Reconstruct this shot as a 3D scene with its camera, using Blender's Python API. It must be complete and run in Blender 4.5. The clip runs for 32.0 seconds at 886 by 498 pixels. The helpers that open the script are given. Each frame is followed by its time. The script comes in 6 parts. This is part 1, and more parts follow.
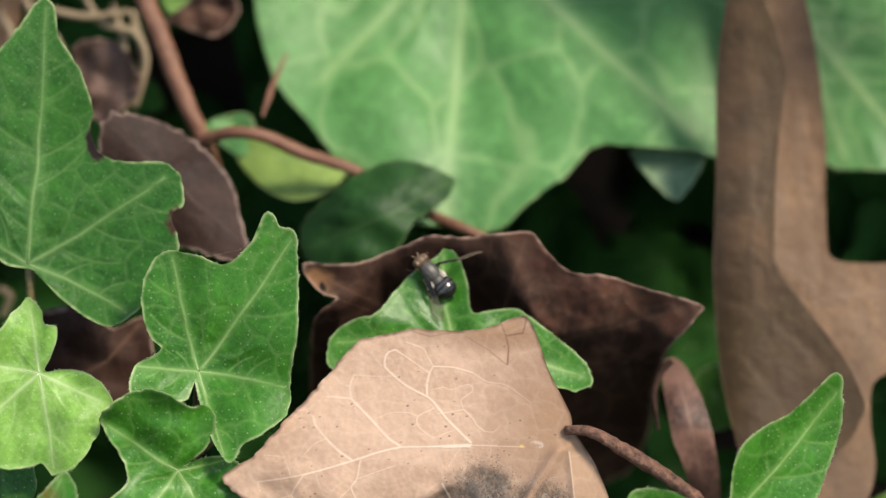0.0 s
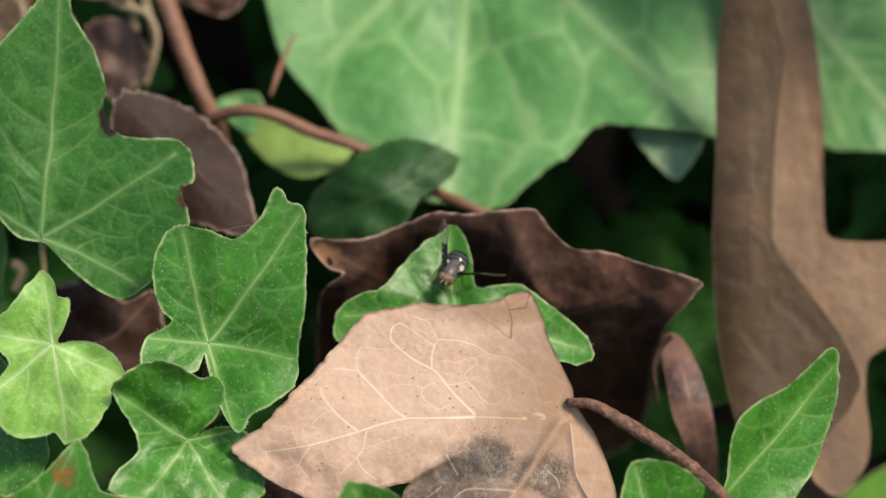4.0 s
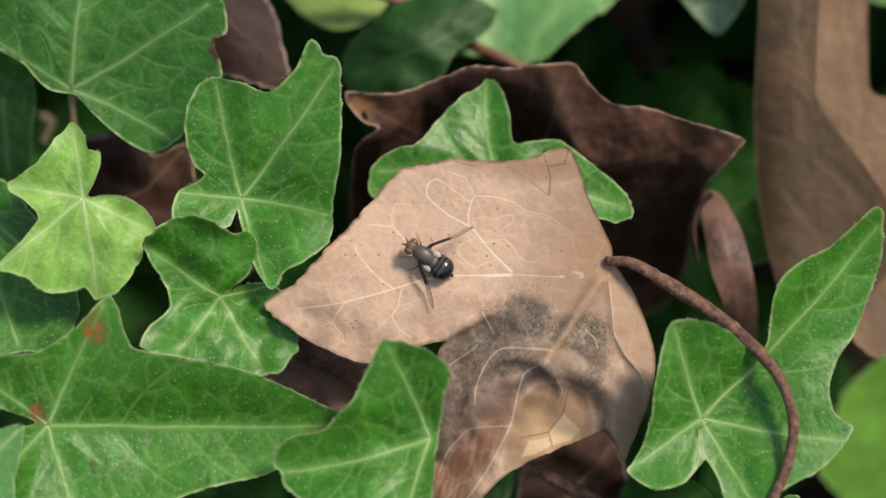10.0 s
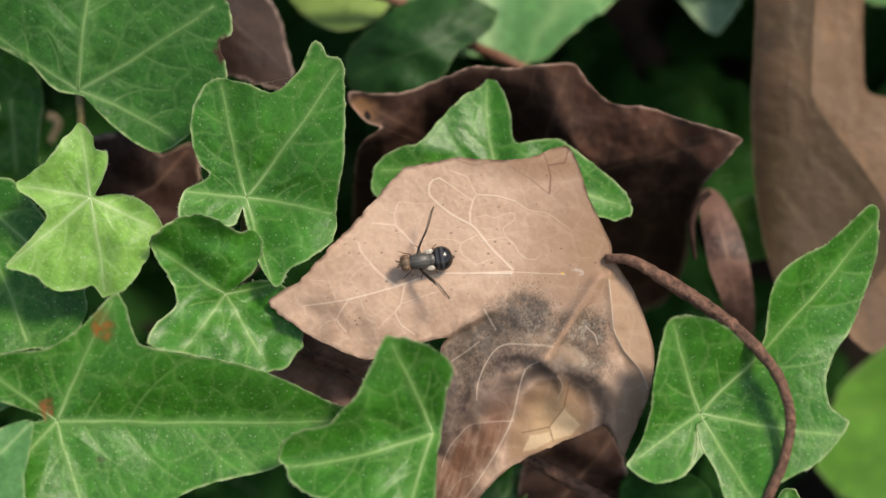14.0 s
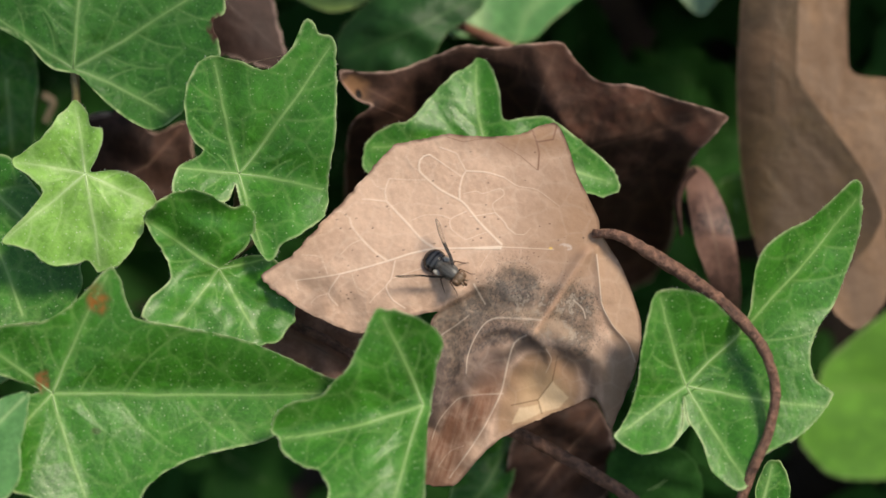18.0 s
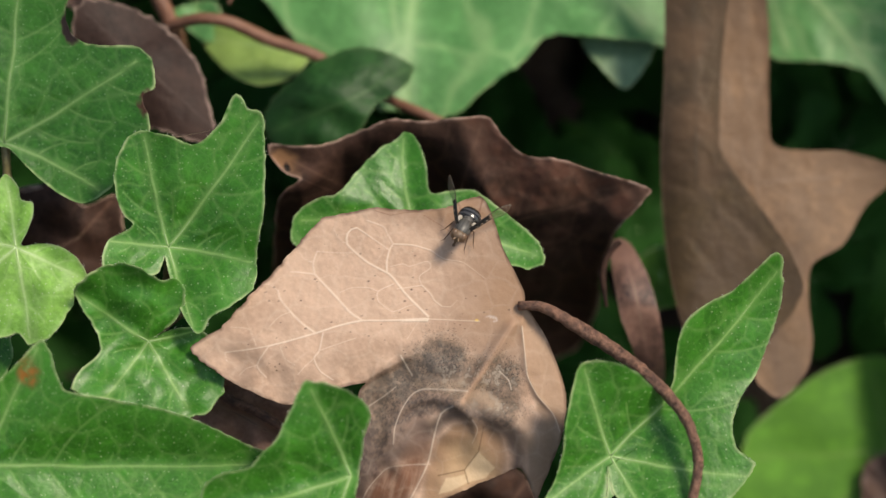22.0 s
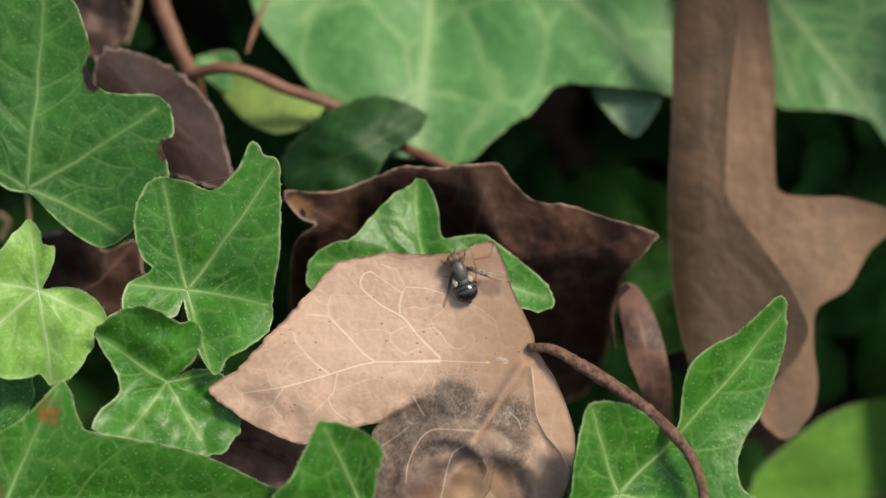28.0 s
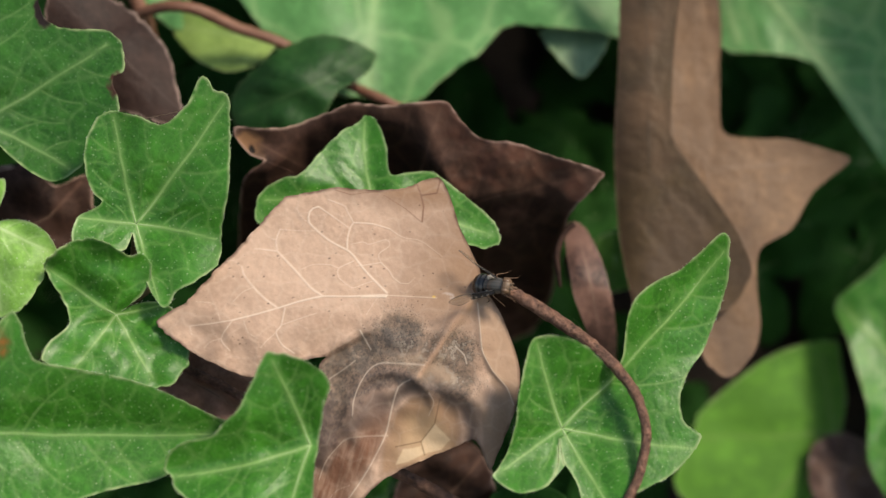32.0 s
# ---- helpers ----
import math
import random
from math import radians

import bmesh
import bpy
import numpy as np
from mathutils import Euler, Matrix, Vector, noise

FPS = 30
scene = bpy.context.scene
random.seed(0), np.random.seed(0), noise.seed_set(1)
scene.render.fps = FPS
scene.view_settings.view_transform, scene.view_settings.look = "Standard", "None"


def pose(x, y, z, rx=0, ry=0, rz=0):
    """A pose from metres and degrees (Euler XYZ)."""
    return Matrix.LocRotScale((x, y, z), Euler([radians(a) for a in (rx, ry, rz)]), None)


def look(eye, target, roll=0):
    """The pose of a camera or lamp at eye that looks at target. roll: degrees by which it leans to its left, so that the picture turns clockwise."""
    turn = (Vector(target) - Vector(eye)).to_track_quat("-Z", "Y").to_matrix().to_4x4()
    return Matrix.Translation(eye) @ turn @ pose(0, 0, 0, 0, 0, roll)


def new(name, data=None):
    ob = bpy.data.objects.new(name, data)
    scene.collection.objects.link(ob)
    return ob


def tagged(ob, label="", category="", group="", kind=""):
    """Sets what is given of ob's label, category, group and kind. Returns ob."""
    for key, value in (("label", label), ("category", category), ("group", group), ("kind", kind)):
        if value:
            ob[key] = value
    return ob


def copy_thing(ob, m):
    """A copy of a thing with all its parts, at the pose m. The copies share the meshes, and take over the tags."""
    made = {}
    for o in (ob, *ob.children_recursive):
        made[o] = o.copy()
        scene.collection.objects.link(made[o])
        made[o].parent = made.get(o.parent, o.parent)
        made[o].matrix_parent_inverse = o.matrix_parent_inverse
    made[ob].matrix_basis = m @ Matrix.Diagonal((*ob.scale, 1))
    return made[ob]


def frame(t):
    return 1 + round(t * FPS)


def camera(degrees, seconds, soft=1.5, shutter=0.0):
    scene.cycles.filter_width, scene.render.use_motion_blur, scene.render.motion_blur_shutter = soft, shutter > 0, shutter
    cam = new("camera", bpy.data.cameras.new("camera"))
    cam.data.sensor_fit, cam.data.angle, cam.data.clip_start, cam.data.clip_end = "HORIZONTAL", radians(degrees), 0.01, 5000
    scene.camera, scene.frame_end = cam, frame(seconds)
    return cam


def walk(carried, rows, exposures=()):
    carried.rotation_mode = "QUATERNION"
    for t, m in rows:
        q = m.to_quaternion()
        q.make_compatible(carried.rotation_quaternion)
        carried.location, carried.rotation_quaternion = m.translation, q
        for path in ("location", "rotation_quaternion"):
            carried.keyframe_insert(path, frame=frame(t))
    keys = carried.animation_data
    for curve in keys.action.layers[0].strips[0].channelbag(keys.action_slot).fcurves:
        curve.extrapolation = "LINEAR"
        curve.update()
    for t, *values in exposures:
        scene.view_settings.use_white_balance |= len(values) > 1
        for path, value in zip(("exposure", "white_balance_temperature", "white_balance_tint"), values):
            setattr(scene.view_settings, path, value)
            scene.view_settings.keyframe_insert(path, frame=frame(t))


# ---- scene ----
# All places below are in millimetres in the frame of the ivy bank: x right, y up the bank, z out of it.
MM = 0.001
BANK = pose(0, 0, 0.075, 60, 0, 0)
cam = camera(18.0, 32.0)
PATH = [
    (0.0, 0.90, 1.72, 213.48, 1.692, 0.265, -0.546),
    (0.5, 0.63, 0.91, 214.40, 1.953, 0.489, -0.409),
    (1.0, 0.87, 0.68, 214.97, 1.930, 0.326, -0.391),
    (1.5, 0.48, 0.45, 215.62, 1.880, 0.171, -0.406),
    (2.0, 0.53, 0.52, 216.37, 1.812, 0.317, -0.389),
    (2.5, 0.58, 0.57, 217.03, 1.856, 0.571, -0.360),
    (3.0, 0.92, 0.17, 217.49, 1.870, 0.681, -0.307),
    (3.5, 0.73, 0.36, 217.80, 1.636, 0.344, -0.275),
    (5.5, -0.54, 0.59, 219.12, 1.010, 0.063, -0.252),
    (6.0, 0.10, -0.02, 219.60, 0.476, -0.094, -0.124),
    (6.5, 0.91, 0.11, 220.09, -0.496, -0.164, -0.183),
    (7.0, 0.34, 0.53, 218.20, -1.512, -0.179, -0.179),
    (7.5, -0.29, 0.41, 212.92, -1.847, 0.123, -0.200),
    (8.0, -1.04, 1.57, 212.86, -1.927, 0.420, -0.142),
    (8.5, -0.49, 0.56, 213.51, -1.505, 0.720, -0.027),
    (9.0, -0.88, 1.28, 213.80, -1.691, 0.544, 0.037),
    (9.5, -0.86, 1.27, 213.82, -1.670, 0.554, 0.047),
    (10.0, -0.79, 0.89, 214.05, -1.569, 0.674, 0.103),
    (10.5, -0.61, 1.01, 214.42, -1.579, 0.804, 0.157),
    (11.0, -0.71, 1.27, 215.24, -1.627, 0.863, 0.215),
    (11.5, -1.94, 0.92, 215.90, -1.550, 0.578, 0.223),
    (12.0, -0.68, 1.94, 216.38, -1.794, 0.842, 0.125),
    (12.5, -1.16, 1.49, 216.43, -1.707, 0.639, 0.130),
    (13.0, -0.37, 1.05, 216.61, -1.646, 0.836, 0.061),
    (13.5, -1.04, 1.36, 217.19, -1.713, 0.696, 0.055),
    (15.5, -1.24, 0.29, 218.19, -1.340, 0.538, -0.036),
    (16.0, -0.87, 0.34, 219.30, -1.283, 1.019, 0.008),
    (16.5, -1.21, -1.26, 220.26, -0.830, 1.166, 0.079),
    (17.0, -1.71, -1.25, 220.65, -0.960, 0.905, 0.145),
    (17.5, -0.88, -1.21, 220.72, -1.216, 0.813, 0.085),
    (18.0, -1.21, -1.15, 220.71, -1.543, 0.384, 0.003),
    (18.5, -0.34, 0.02, 220.72, -1.973, 0.216, 0.131),
    (19.0, 0.19, 0.92, 220.85, -1.641, 0.048, 0.011),
    (19.5, 0.21, 0.70, 221.00, -0.756, -0.083, -0.029),
    (20.0, 0.80, 0.61, 221.48, -0.184, -0.275, -0.140),
    (20.5, 0.26, 0.32, 221.78, 0.119, -0.782, -0.209),
    (21.0, 0.40, 0.59, 221.71, -0.025, -0.925, -0.232),
    (21.5, 0.70, 0.38, 222.22, -0.259, -0.796, -0.252),
    (22.0, -0.63, 0.23, 223.50, -0.401, -0.961, -0.060),
    (22.5, -0.77, -0.39, 223.92, -0.202, -0.946, 0.036),
    (23.0, -0.52, -1.00, 224.55, -0.199, -1.172, 0.004),
    (23.5, -0.44, -0.55, 224.47, -0.507, -1.490, 0.048),
    (24.0, 0.21, -0.11, 224.76, -0.708, -1.604, 0.022),
    (24.5, -0.06, 0.23, 224.96, -0.714, -1.785, -0.003),
    (25.0, 0.34, 0.18, 225.61, -0.341, -1.586, 0.037),
    (25.5, 0.61, -0.16, 226.14, 0.126, -1.476, 0.035),
    (27.5, -0.25, -0.60, 227.65, 0.512, -0.993, -0.051),
    (28.0, 0.31, -0.63, 228.87, 0.710, -0.468, -0.045),
    (28.5, 0.34, -1.04, 229.80, 0.869, -0.423, -0.047),
    (29.0, -0.40, -1.56, 230.52, 0.949, -0.692, 0.025),
    (29.5, -0.67, -1.84, 230.74, 0.868, -0.779, 0.115),
    (30.0, 0.13, -1.75, 230.97, 0.693, -0.653, 0.120),
    (30.5, -0.50, -1.42, 230.73, 0.441, -0.876, 0.204),
    (31.0, 0.42, -1.67, 230.60, 0.239, -0.739, 0.287),
    (31.5, 0.46, -1.46, 231.23, -0.062, -0.951, 0.301),
    (32.0, 0.72, -3.37, 231.24, 0.063, -1.443, 0.351),
]

walk(cam, [(t, BANK @ pose(x * MM, y * MM, z * MM, rx, ry, rz)) for t, x, y, z, rx, ry, rz in PATH],
     exposures=((0.0, 0.23, 7500, 8), (3.5, 0.23, 7500, 8), (6.0, 0.0, 7600, 8), (32.0, 0.0, 7600, 8)))
cam.data.dof.use_dof = True
cam.data.dof.aperture_fstop = 17.5

# ---- light ----
world = bpy.data.worlds.new("sky")
scene.world = world
world.use_nodes = True
wn = world.node_tree.nodes
sky = wn.new("ShaderNodeTexSky")
sky.sky_type = "NISHITA"
sky.sun_disc = False
SUN_ELEVATION, SUN_ROTATION = radians(56), radians(120)
sky.sun_elevation, sky.sun_rotation = SUN_ELEVATION, SUN_ROTATION
world.node_tree.links.new(sky.outputs[0], wn["Background"].inputs[0])
wn["Background"].inputs[1].default_value = 0.165
sun = new("sun", bpy.data.lights.new("sun", "SUN"))
sun.data.energy, sun.data.angle, sun.data.color = 3.5, radians(13.0), (1.0, 0.95, 0.89)
sun.matrix_world = look((0.485, -0.277, 0.83), (0, 0, 0))

# ---- materials ----


def shader(name):
    m = bpy.data.materials.new(name)
    m.use_nodes = True
    nt = m.node_tree
    b = nt.nodes["Principled BSDF"]

    def node(kind, **kw):
        n = nt.nodes.new("ShaderNode" + kind)
        for k, v in kw.items():
            if k in n.inputs:
                n.inputs[k].default_value = v
        return n

    def link(a, b_):
        nt.links.new(a, b_)
    return m, nt, b, node, link


def mixer(node, link, fac, a, b, blend="MIX"):
    """A colour mix; fac, a and b are sockets or values."""
    n = node("MixRGB")
    n.blend_type = blend
    for key, v in (("Fac", fac), ("Color1", a), ("Color2", b)):
        if hasattr(v, "links"):
            link(v, n.inputs[key])
        elif key == "Fac":
            n.inputs[key].default_value = v
        else:
            n.inputs[key].default_value = (*v, 1)
    return n.outputs["Color"]


def ramp(node, link, sock, lo, hi):
    n = node("MapRange")
    n.inputs["From Min"].default_value, n.inputs["From Max"].default_value = lo, hi
    link(sock, n.inputs["Value"])
    return n.outputs["Result"]


def leaf_material(name, dark, light, vein, rough=0.4, translucent=0.18, spots=0.38, mottle=1.0, rim=(0.46, 0.58, 0.27), rim_fac=0.95, net=0.2, vein_over=0.0, relief=0.35, grain=1.0, gloss=0.5, rim_over=0.0, mould=None):
    """A leaf's skin: two tones, cells between the veins, pale veins and rim, small pale specks."""
    m, nt, b, node, link = shader(name)
    turn = node("Mapping")
    turn.inputs["Rotation"].default_value = (0.7, 0.45, 0.9)
    link(node("TexCoord").outputs["Object"], turn.inputs["Vector"])
    co = turn.outputs[0]
    big = node("TexNoise", Scale=170.0, Detail=4.0, Roughness=0.6)
    fine = node("TexNoise", Scale=2600.0, Detail=3.0, Roughness=0.65)
    cells = node("TexVoronoi", Scale=900.0)
    cells.feature = "DISTANCE_TO_EDGE"
    warp = node("TexNoise", Scale=500.0, Detail=2.0)
    link(co, warp.inputs["Vector"])
    wv = node("VectorMath")
    wv.operation = "MULTIPLY_ADD"
    wv.inputs[1].default_value = (0.0012, 0.0012, 0.0012)
    link(warp.outputs["Color"], wv.inputs[0])
    link(co, wv.inputs[2])
    link(wv.outputs[0], cells.inputs["Vector"])
    speck = node("TexVoronoi", Scale=1750.0, Randomness=1.0)
    speck.voronoi_dimensions = "2D"
    link(node("TexCoord").outputs["Object"], speck.inputs["Vector"])
    patch = node("TexNoise", Scale=620.0, Detail=3.0, Roughness=0.55)
    for n in (big, fine, patch):
        link(co, n.inputs["Vector"])
    va = node("Attribute")
    va.attribute_name = "vein"
    ra = node("Attribute")
    ra.attribute_name = "rim"
    c = mixer(node, link, ramp(node, link, big.outputs["Fac"], 0.5 - 0.22 / mottle, 0.5 + 0.22 / mottle), dark, light)
    c = mixer(node, link, ramp(node, link, patch.outputs["Fac"], 0.48, 0.85), c, tuple(x * (1 + 0.35 * grain) for x in light))
    c = mixer(node, link, ramp(node, link, fine.outputs["Fac"], 0.42, 1.15), c, tuple(x * (1 + 0.5 * grain) for x in light))
    nf = node("Math")
    nf.operation = "MULTIPLY"
    nf.inputs[1].default_value = net
    inv = ramp(node, link, cells.outputs["Distance"], 0.07, 0.0)
    link(inv, nf.inputs[0])
    c = mixer(node, link, nf.outputs[0], c, tuple(0.45 * v + 0.55 * l for v, l in zip(vein, light)))
    sp = ramp(node, link, speck.outputs["Distance"], 0.13, 0.06)
    sf = node("Math")
    sf.operation = "MULTIPLY"
    link(sp, sf.inputs[0])
    chosen = node("MapRange")
    chosen.inputs["From Min"].default_value, chosen.inputs["From Max"].default_value = 0.35, 0.95
    chosen.inputs["To Max"].default_value = 1.6 * spots
    link(speck.outputs["Color"], chosen.inputs["Value"])
    link(chosen.outputs["Result"], sf.inputs[1])
    c = mixer(node, link, sf.outputs[0], c, tuple(min(0.7, 0.25 + 1.2 * v) for v in vein))
    c = mixer(node, link, va.outputs["Fac"], c, vein)
    rf = node("Math")
    rf.operation = "MULTIPLY"
    rf.inputs[1].default_value = rim_fac
    link(ra.outputs["Fac"], rf.inputs[0])
    c = mixer(node, link, rf.outputs[0], c, rim)
    st = node("Attribute")
    st.attribute_name = "stain"
    sc = node("Attribute")
    sc.attribute_name = "stain_colour"
    c = mixer(node, link, st.outputs["Fac"], c, sc.outputs["Color"])
    if mould:
        ma = node("Attribute")
        ma.attribute_name = "mould"
        dots = node("TexNoise", Scale=6500.0, Detail=5.0, Roughness=0.7)
        link(co, dots.inputs["Vector"])
        low = node("Math")
        low.operation = "MULTIPLY_ADD"
        low.inputs[1].default_value, low.inputs[2].default_value = -0.20, 0.64
        link(ma.outputs["Fac"], low.inputs[0])
        rise = node("Math")
        rise.operation = "SUBTRACT"
        link(dots.outputs["Fac"], rise.inputs[0])
        link(low.outputs[0], rise.inputs[1])
        c = mixer(node, link, ramp(node, link, rise.outputs[0], 0.0, 0.2), c, mould)
    b.inputs["Specular IOR Level"].default_value = gloss
    over = node("Math")
    over.operation = "MULTIPLY"
    over.inputs[1].default_value = vein_over
    link(va.outputs["Fac"], over.inputs[0])
    c = mixer(node, link, over.outputs[0], c, vein)
    edge = node("Math")
    edge.operation = "MULTIPLY"
    edge.inputs[1].default_value = rim_over
    link(ra.outputs["Fac"], edge.inputs[0])
    c = mixer(node, link, edge.outputs[0], c, rim)
    link(c, b.inputs["Base Color"])
    rr = node("MapRange")
    rr.inputs["To Min"].default_value, rr.inputs["To Max"].default_value = rough - 0.1, rough + 0.14
    link(big.outputs["Fac"], rr.inputs["Value"])
    link(rr.outputs["Result"], b.inputs["Roughness"])
    hsum = node("Math")
    hsum.operation = "MULTIPLY_ADD"
    hsum.inputs[1].default_value = 0.5
    link(cells.outputs["Distance"], hsum.inputs[0])
    link(fine.outputs["Fac"], hsum.inputs[2])
    bump = node("Bump", Strength=relief, Distance=0.00012)
    link(hsum.outputs[0], bump.inputs["Height"])
    link(bump.outputs["Normal"], b.inputs["Normal"])
    tr = node("BsdfTranslucent")
    link(mixer(node, link, 1.0, c, (1.0, 1.0, 0.55), "MULTIPLY"), tr.inputs["Color"])
    ms = node("MixShader")
    ms.inputs[0].default_value = translucent
    link(b.outputs[0], ms.inputs[1])
    link(tr.outputs[0], ms.inputs[2])
    link(ms.outputs[0], nt.nodes["Material Output"].inputs["Surface"])
    return m


def plain_material(name, c1, c2, scale=400.0, rough=0.6, bump=0.4, depth=0.0002, stretch=(1, 1, 1), spec=0.5, metal=0.0, detail=6.0):
    """Two colours mixed by noise, with relief."""
    m, nt, b, node, link = shader(name)
    co = node("TexCoord").outputs["Object"]
    mp = node("Mapping")
    mp.inputs["Scale"].default_value = stretch
    mp.inputs["Rotation"].default_value = (0.7, 0.45, 0.9)
    link(co, mp.inputs["Vector"])
    n1 = node("TexNoise", Scale=scale, Detail=detail, Roughness=0.65)
    n2 = node("TexNoise", Scale=scale * 7, Detail=3.0)
    link(mp.outputs[0], n1.inputs["Vector"])
    link(mp.outputs[0], n2.inputs["Vector"])
    c = mixer(node, link, ramp(node, link, n1.outputs["Fac"], 0.3, 0.7), c1, c2)
    c = mixer(node, link, ramp(node, link, n2.outputs["Fac"], 0.45, 1.0), c, tuple(x * 0.55 for x in c1))
    link(c, b.inputs["Base Color"])
    b.inputs["Roughness"].default_value = rough
    b.inputs["Metallic"].default_value = metal
    b.inputs["Specular IOR Level"].default_value = spec
    bp = node("Bump", Strength=bump, Distance=depth)
    link(n1.outputs["Fac"], bp.inputs["Height"])
    link(bp.outputs["Normal"], b.inputs["Normal"])
    return m


MID = leaf_material("ivy_green", (0.019, 0.116, 0.008), (0.048, 0.212, 0.018), (0.27, 0.46, 0.14), rough=0.40, gloss=0.45, spots=0.32)
DEEP = leaf_material("ivy_deep_green", (0.014, 0.082, 0.009), (0.033, 0.146, 0.017), (0.19, 0.34, 0.11), rough=0.42, spots=0.2, gloss=0.36)
PALEBACK = leaf_material("ivy_pale_underside", (0.15, 0.26, 0.13), (0.24, 0.36, 0.20), (0.3, 0.42, 0.25), rough=0.5, spots=0.0, net=0.05, translucent=0.3)
# ivy green with shade put into the colour, for one leaf behind
MURK = leaf_material("ivy_murky_shade_green", (0.009, 0.045, 0.008), (0.020, 0.082, 0.017), (0.05, 0.12, 0.035), rough=0.5, spots=0.0, net=0.05, gloss=0.3, rim_fac=0.2)
FRESH = leaf_material("ivy_fresh_green", (0.145, 0.35, 0.045), (0.24, 0.47, 0.085), (0.48, 0.66, 0.28), rough=0.45, translucent=0.25)
FAR = leaf_material("ivy_glossy_green", (0.052, 0.19, 0.044), (0.105, 0.285, 0.084), (0.34, 0.52, 0.22), rough=0.46, spots=0.0, net=0.05, gloss=0.5)
YELLOW = leaf_material("ivy_yellow_green", (0.20, 0.33, 0.07), (0.31, 0.44, 0.12), (0.36, 0.5, 0.17), translucent=0.3, spots=0.1)
# green darkened to stand for the shade deep in the bank
SHADE = leaf_material("ivy_shade_darkened", (0.008, 0.052, 0.006), (0.019, 0.084, 0.012), (0.016, 0.065, 0.011), rough=0.75, spots=0.0, net=0.1, gloss=0.2, rim=(0.02, 0.06, 0.012))
TAN = leaf_material("dry_leaf_tan", (0.485, 0.308, 0.216), (0.625, 0.425, 0.315), (0.84, 0.68, 0.55), rough=0.62, translucent=0.1, spots=0.0, rim=(0.095, 0.05, 0.033), rim_fac=0.85, net=0.05, vein_over=0.75, relief=0.28, grain=0.3, gloss=0.3, rim_over=0.6, mould=(0.042, 0.038, 0.035))
BROWN = leaf_material("dry_leaf_brown", (0.052, 0.028, 0.021), (0.118, 0.066, 0.049), (0.17, 0.10, 0.075), rough=0.6, translucent=0.08, spots=0.0, rim=(0.42, 0.28, 0.22), rim_fac=0.8, net=0.15)
# pale rim laid over the stain paints the highlight of the fold edge
OLIVE = leaf_material("dry_leaf_olive_brown", (0.058, 0.035, 0.015), (0.105, 0.064, 0.029), (0.088, 0.057, 0.03), rough=0.6, translucent=0.12, spots=0.0, rim=(0.30, 0.19, 0.12), rim_fac=0.7, rim_over=0.6, net=0.12)
PINKTAN = leaf_material("dry_leaf_pinkish", (0.150, 0.080, 0.040), (0.245, 0.138, 0.072), (0.25, 0.15, 0.09), rough=0.6, translucent=0.12, spots=0.0, rim=(0.3, 0.16, 0.12), rim_fac=0.4, net=0.12)
# browns lowered for the back leaf's shaded inside; pale rim adds its edge highlight
UMBER = leaf_material("dry_leaf_umber", (0.022, 0.011, 0.008), (0.060, 0.029, 0.020), (0.15, 0.078, 0.054), mottle=1.8, rough=0.65, gloss=0.22, translucent=0.05, spots=0.0, rim=(0.46, 0.31, 0.245), rim_fac=0.9, rim_over=0.8, net=0.12)
RUSSET = leaf_material("dry_leaf_russet", (0.21, 0.105, 0.072), (0.34, 0.185, 0.13), (0.36, 0.22, 0.16), mottle=1.5, rough=0.6, translucent=0.1, spots=0.0, rim=(0.3, 0.19, 0.15), rim_fac=0.4, net=0.1)
REDDISH = leaf_material("dry_leaf_reddish", (0.05, 0.025, 0.02), (0.20, 0.105, 0.078), (0.2, 0.11, 0.085), mottle=2.2, rough=0.6, translucent=0.1, spots=0.0, rim=(0.3, 0.19, 0.15), rim_fac=0.6, net=0.1)
PURPLE = leaf_material("dry_leaf_purplish", (0.019, 0.0098, 0.0078), (0.044, 0.0240, 0.0190), (0.06, 0.036, 0.03), mottle=1.4, rough=0.6, gloss=0.22, translucent=0.05, spots=0.0, rim=(0.42, 0.30, 0.25), rim_fac=0.8, net=0.05)
STALK = plain_material("stalk_bark", (0.055, 0.026, 0.019), (0.37, 0.185, 0.12), 1300.0, 0.6, 1.0, 0.0006)
SOFT = leaf_material("ivy_soft_green", (0.062, 0.19, 0.013), (0.10, 0.27, 0.024), (0.15, 0.30, 0.05), rough=0.75, translucent=0.25, spots=0.05, net=0.05)
STEM = plain_material("stem_bark", (0.15, 0.062, 0.036), (0.27, 0.125, 0.075), 700.0, 0.55, 0.6, 0.0003)
STRAW = plain_material("straw", (0.25, 0.18, 0.11), (0.40, 0.31, 0.2), 600.0, 0.7)
GREENSTALK = plain_material("green_stalk", (0.16, 0.13, 0.05), (0.25, 0.2, 0.09), 600.0, 0.5)
SOIL = plain_material("dark_soil", (0.012, 0.008, 0.005), (0.035, 0.023, 0.015), 160.0, 0.9, 1.0, 0.002)
VEINGREEN = plain_material("pale_vein", (0.25, 0.40, 0.145), (0.33, 0.48, 0.2), 1500.0, 0.45, 0.2, 0.00005)
VEINDEEP = plain_material("pale_deep_vein", (0.14, 0.25, 0.09), (0.2, 0.32, 0.12), 1500.0, 0.45, 0.2, 0.00005)
VEINTAN = plain_material("tan_vein", (0.55, 0.39, 0.26), (0.66, 0.5, 0.36), 1500.0, 0.6, 0.2, 0.00005)
VEINBROWN = plain_material("brown_vein", (0.2, 0.12, 0.08), (0.28, 0.17, 0.115), 1500.0, 0.6, 0.2, 0.00005)

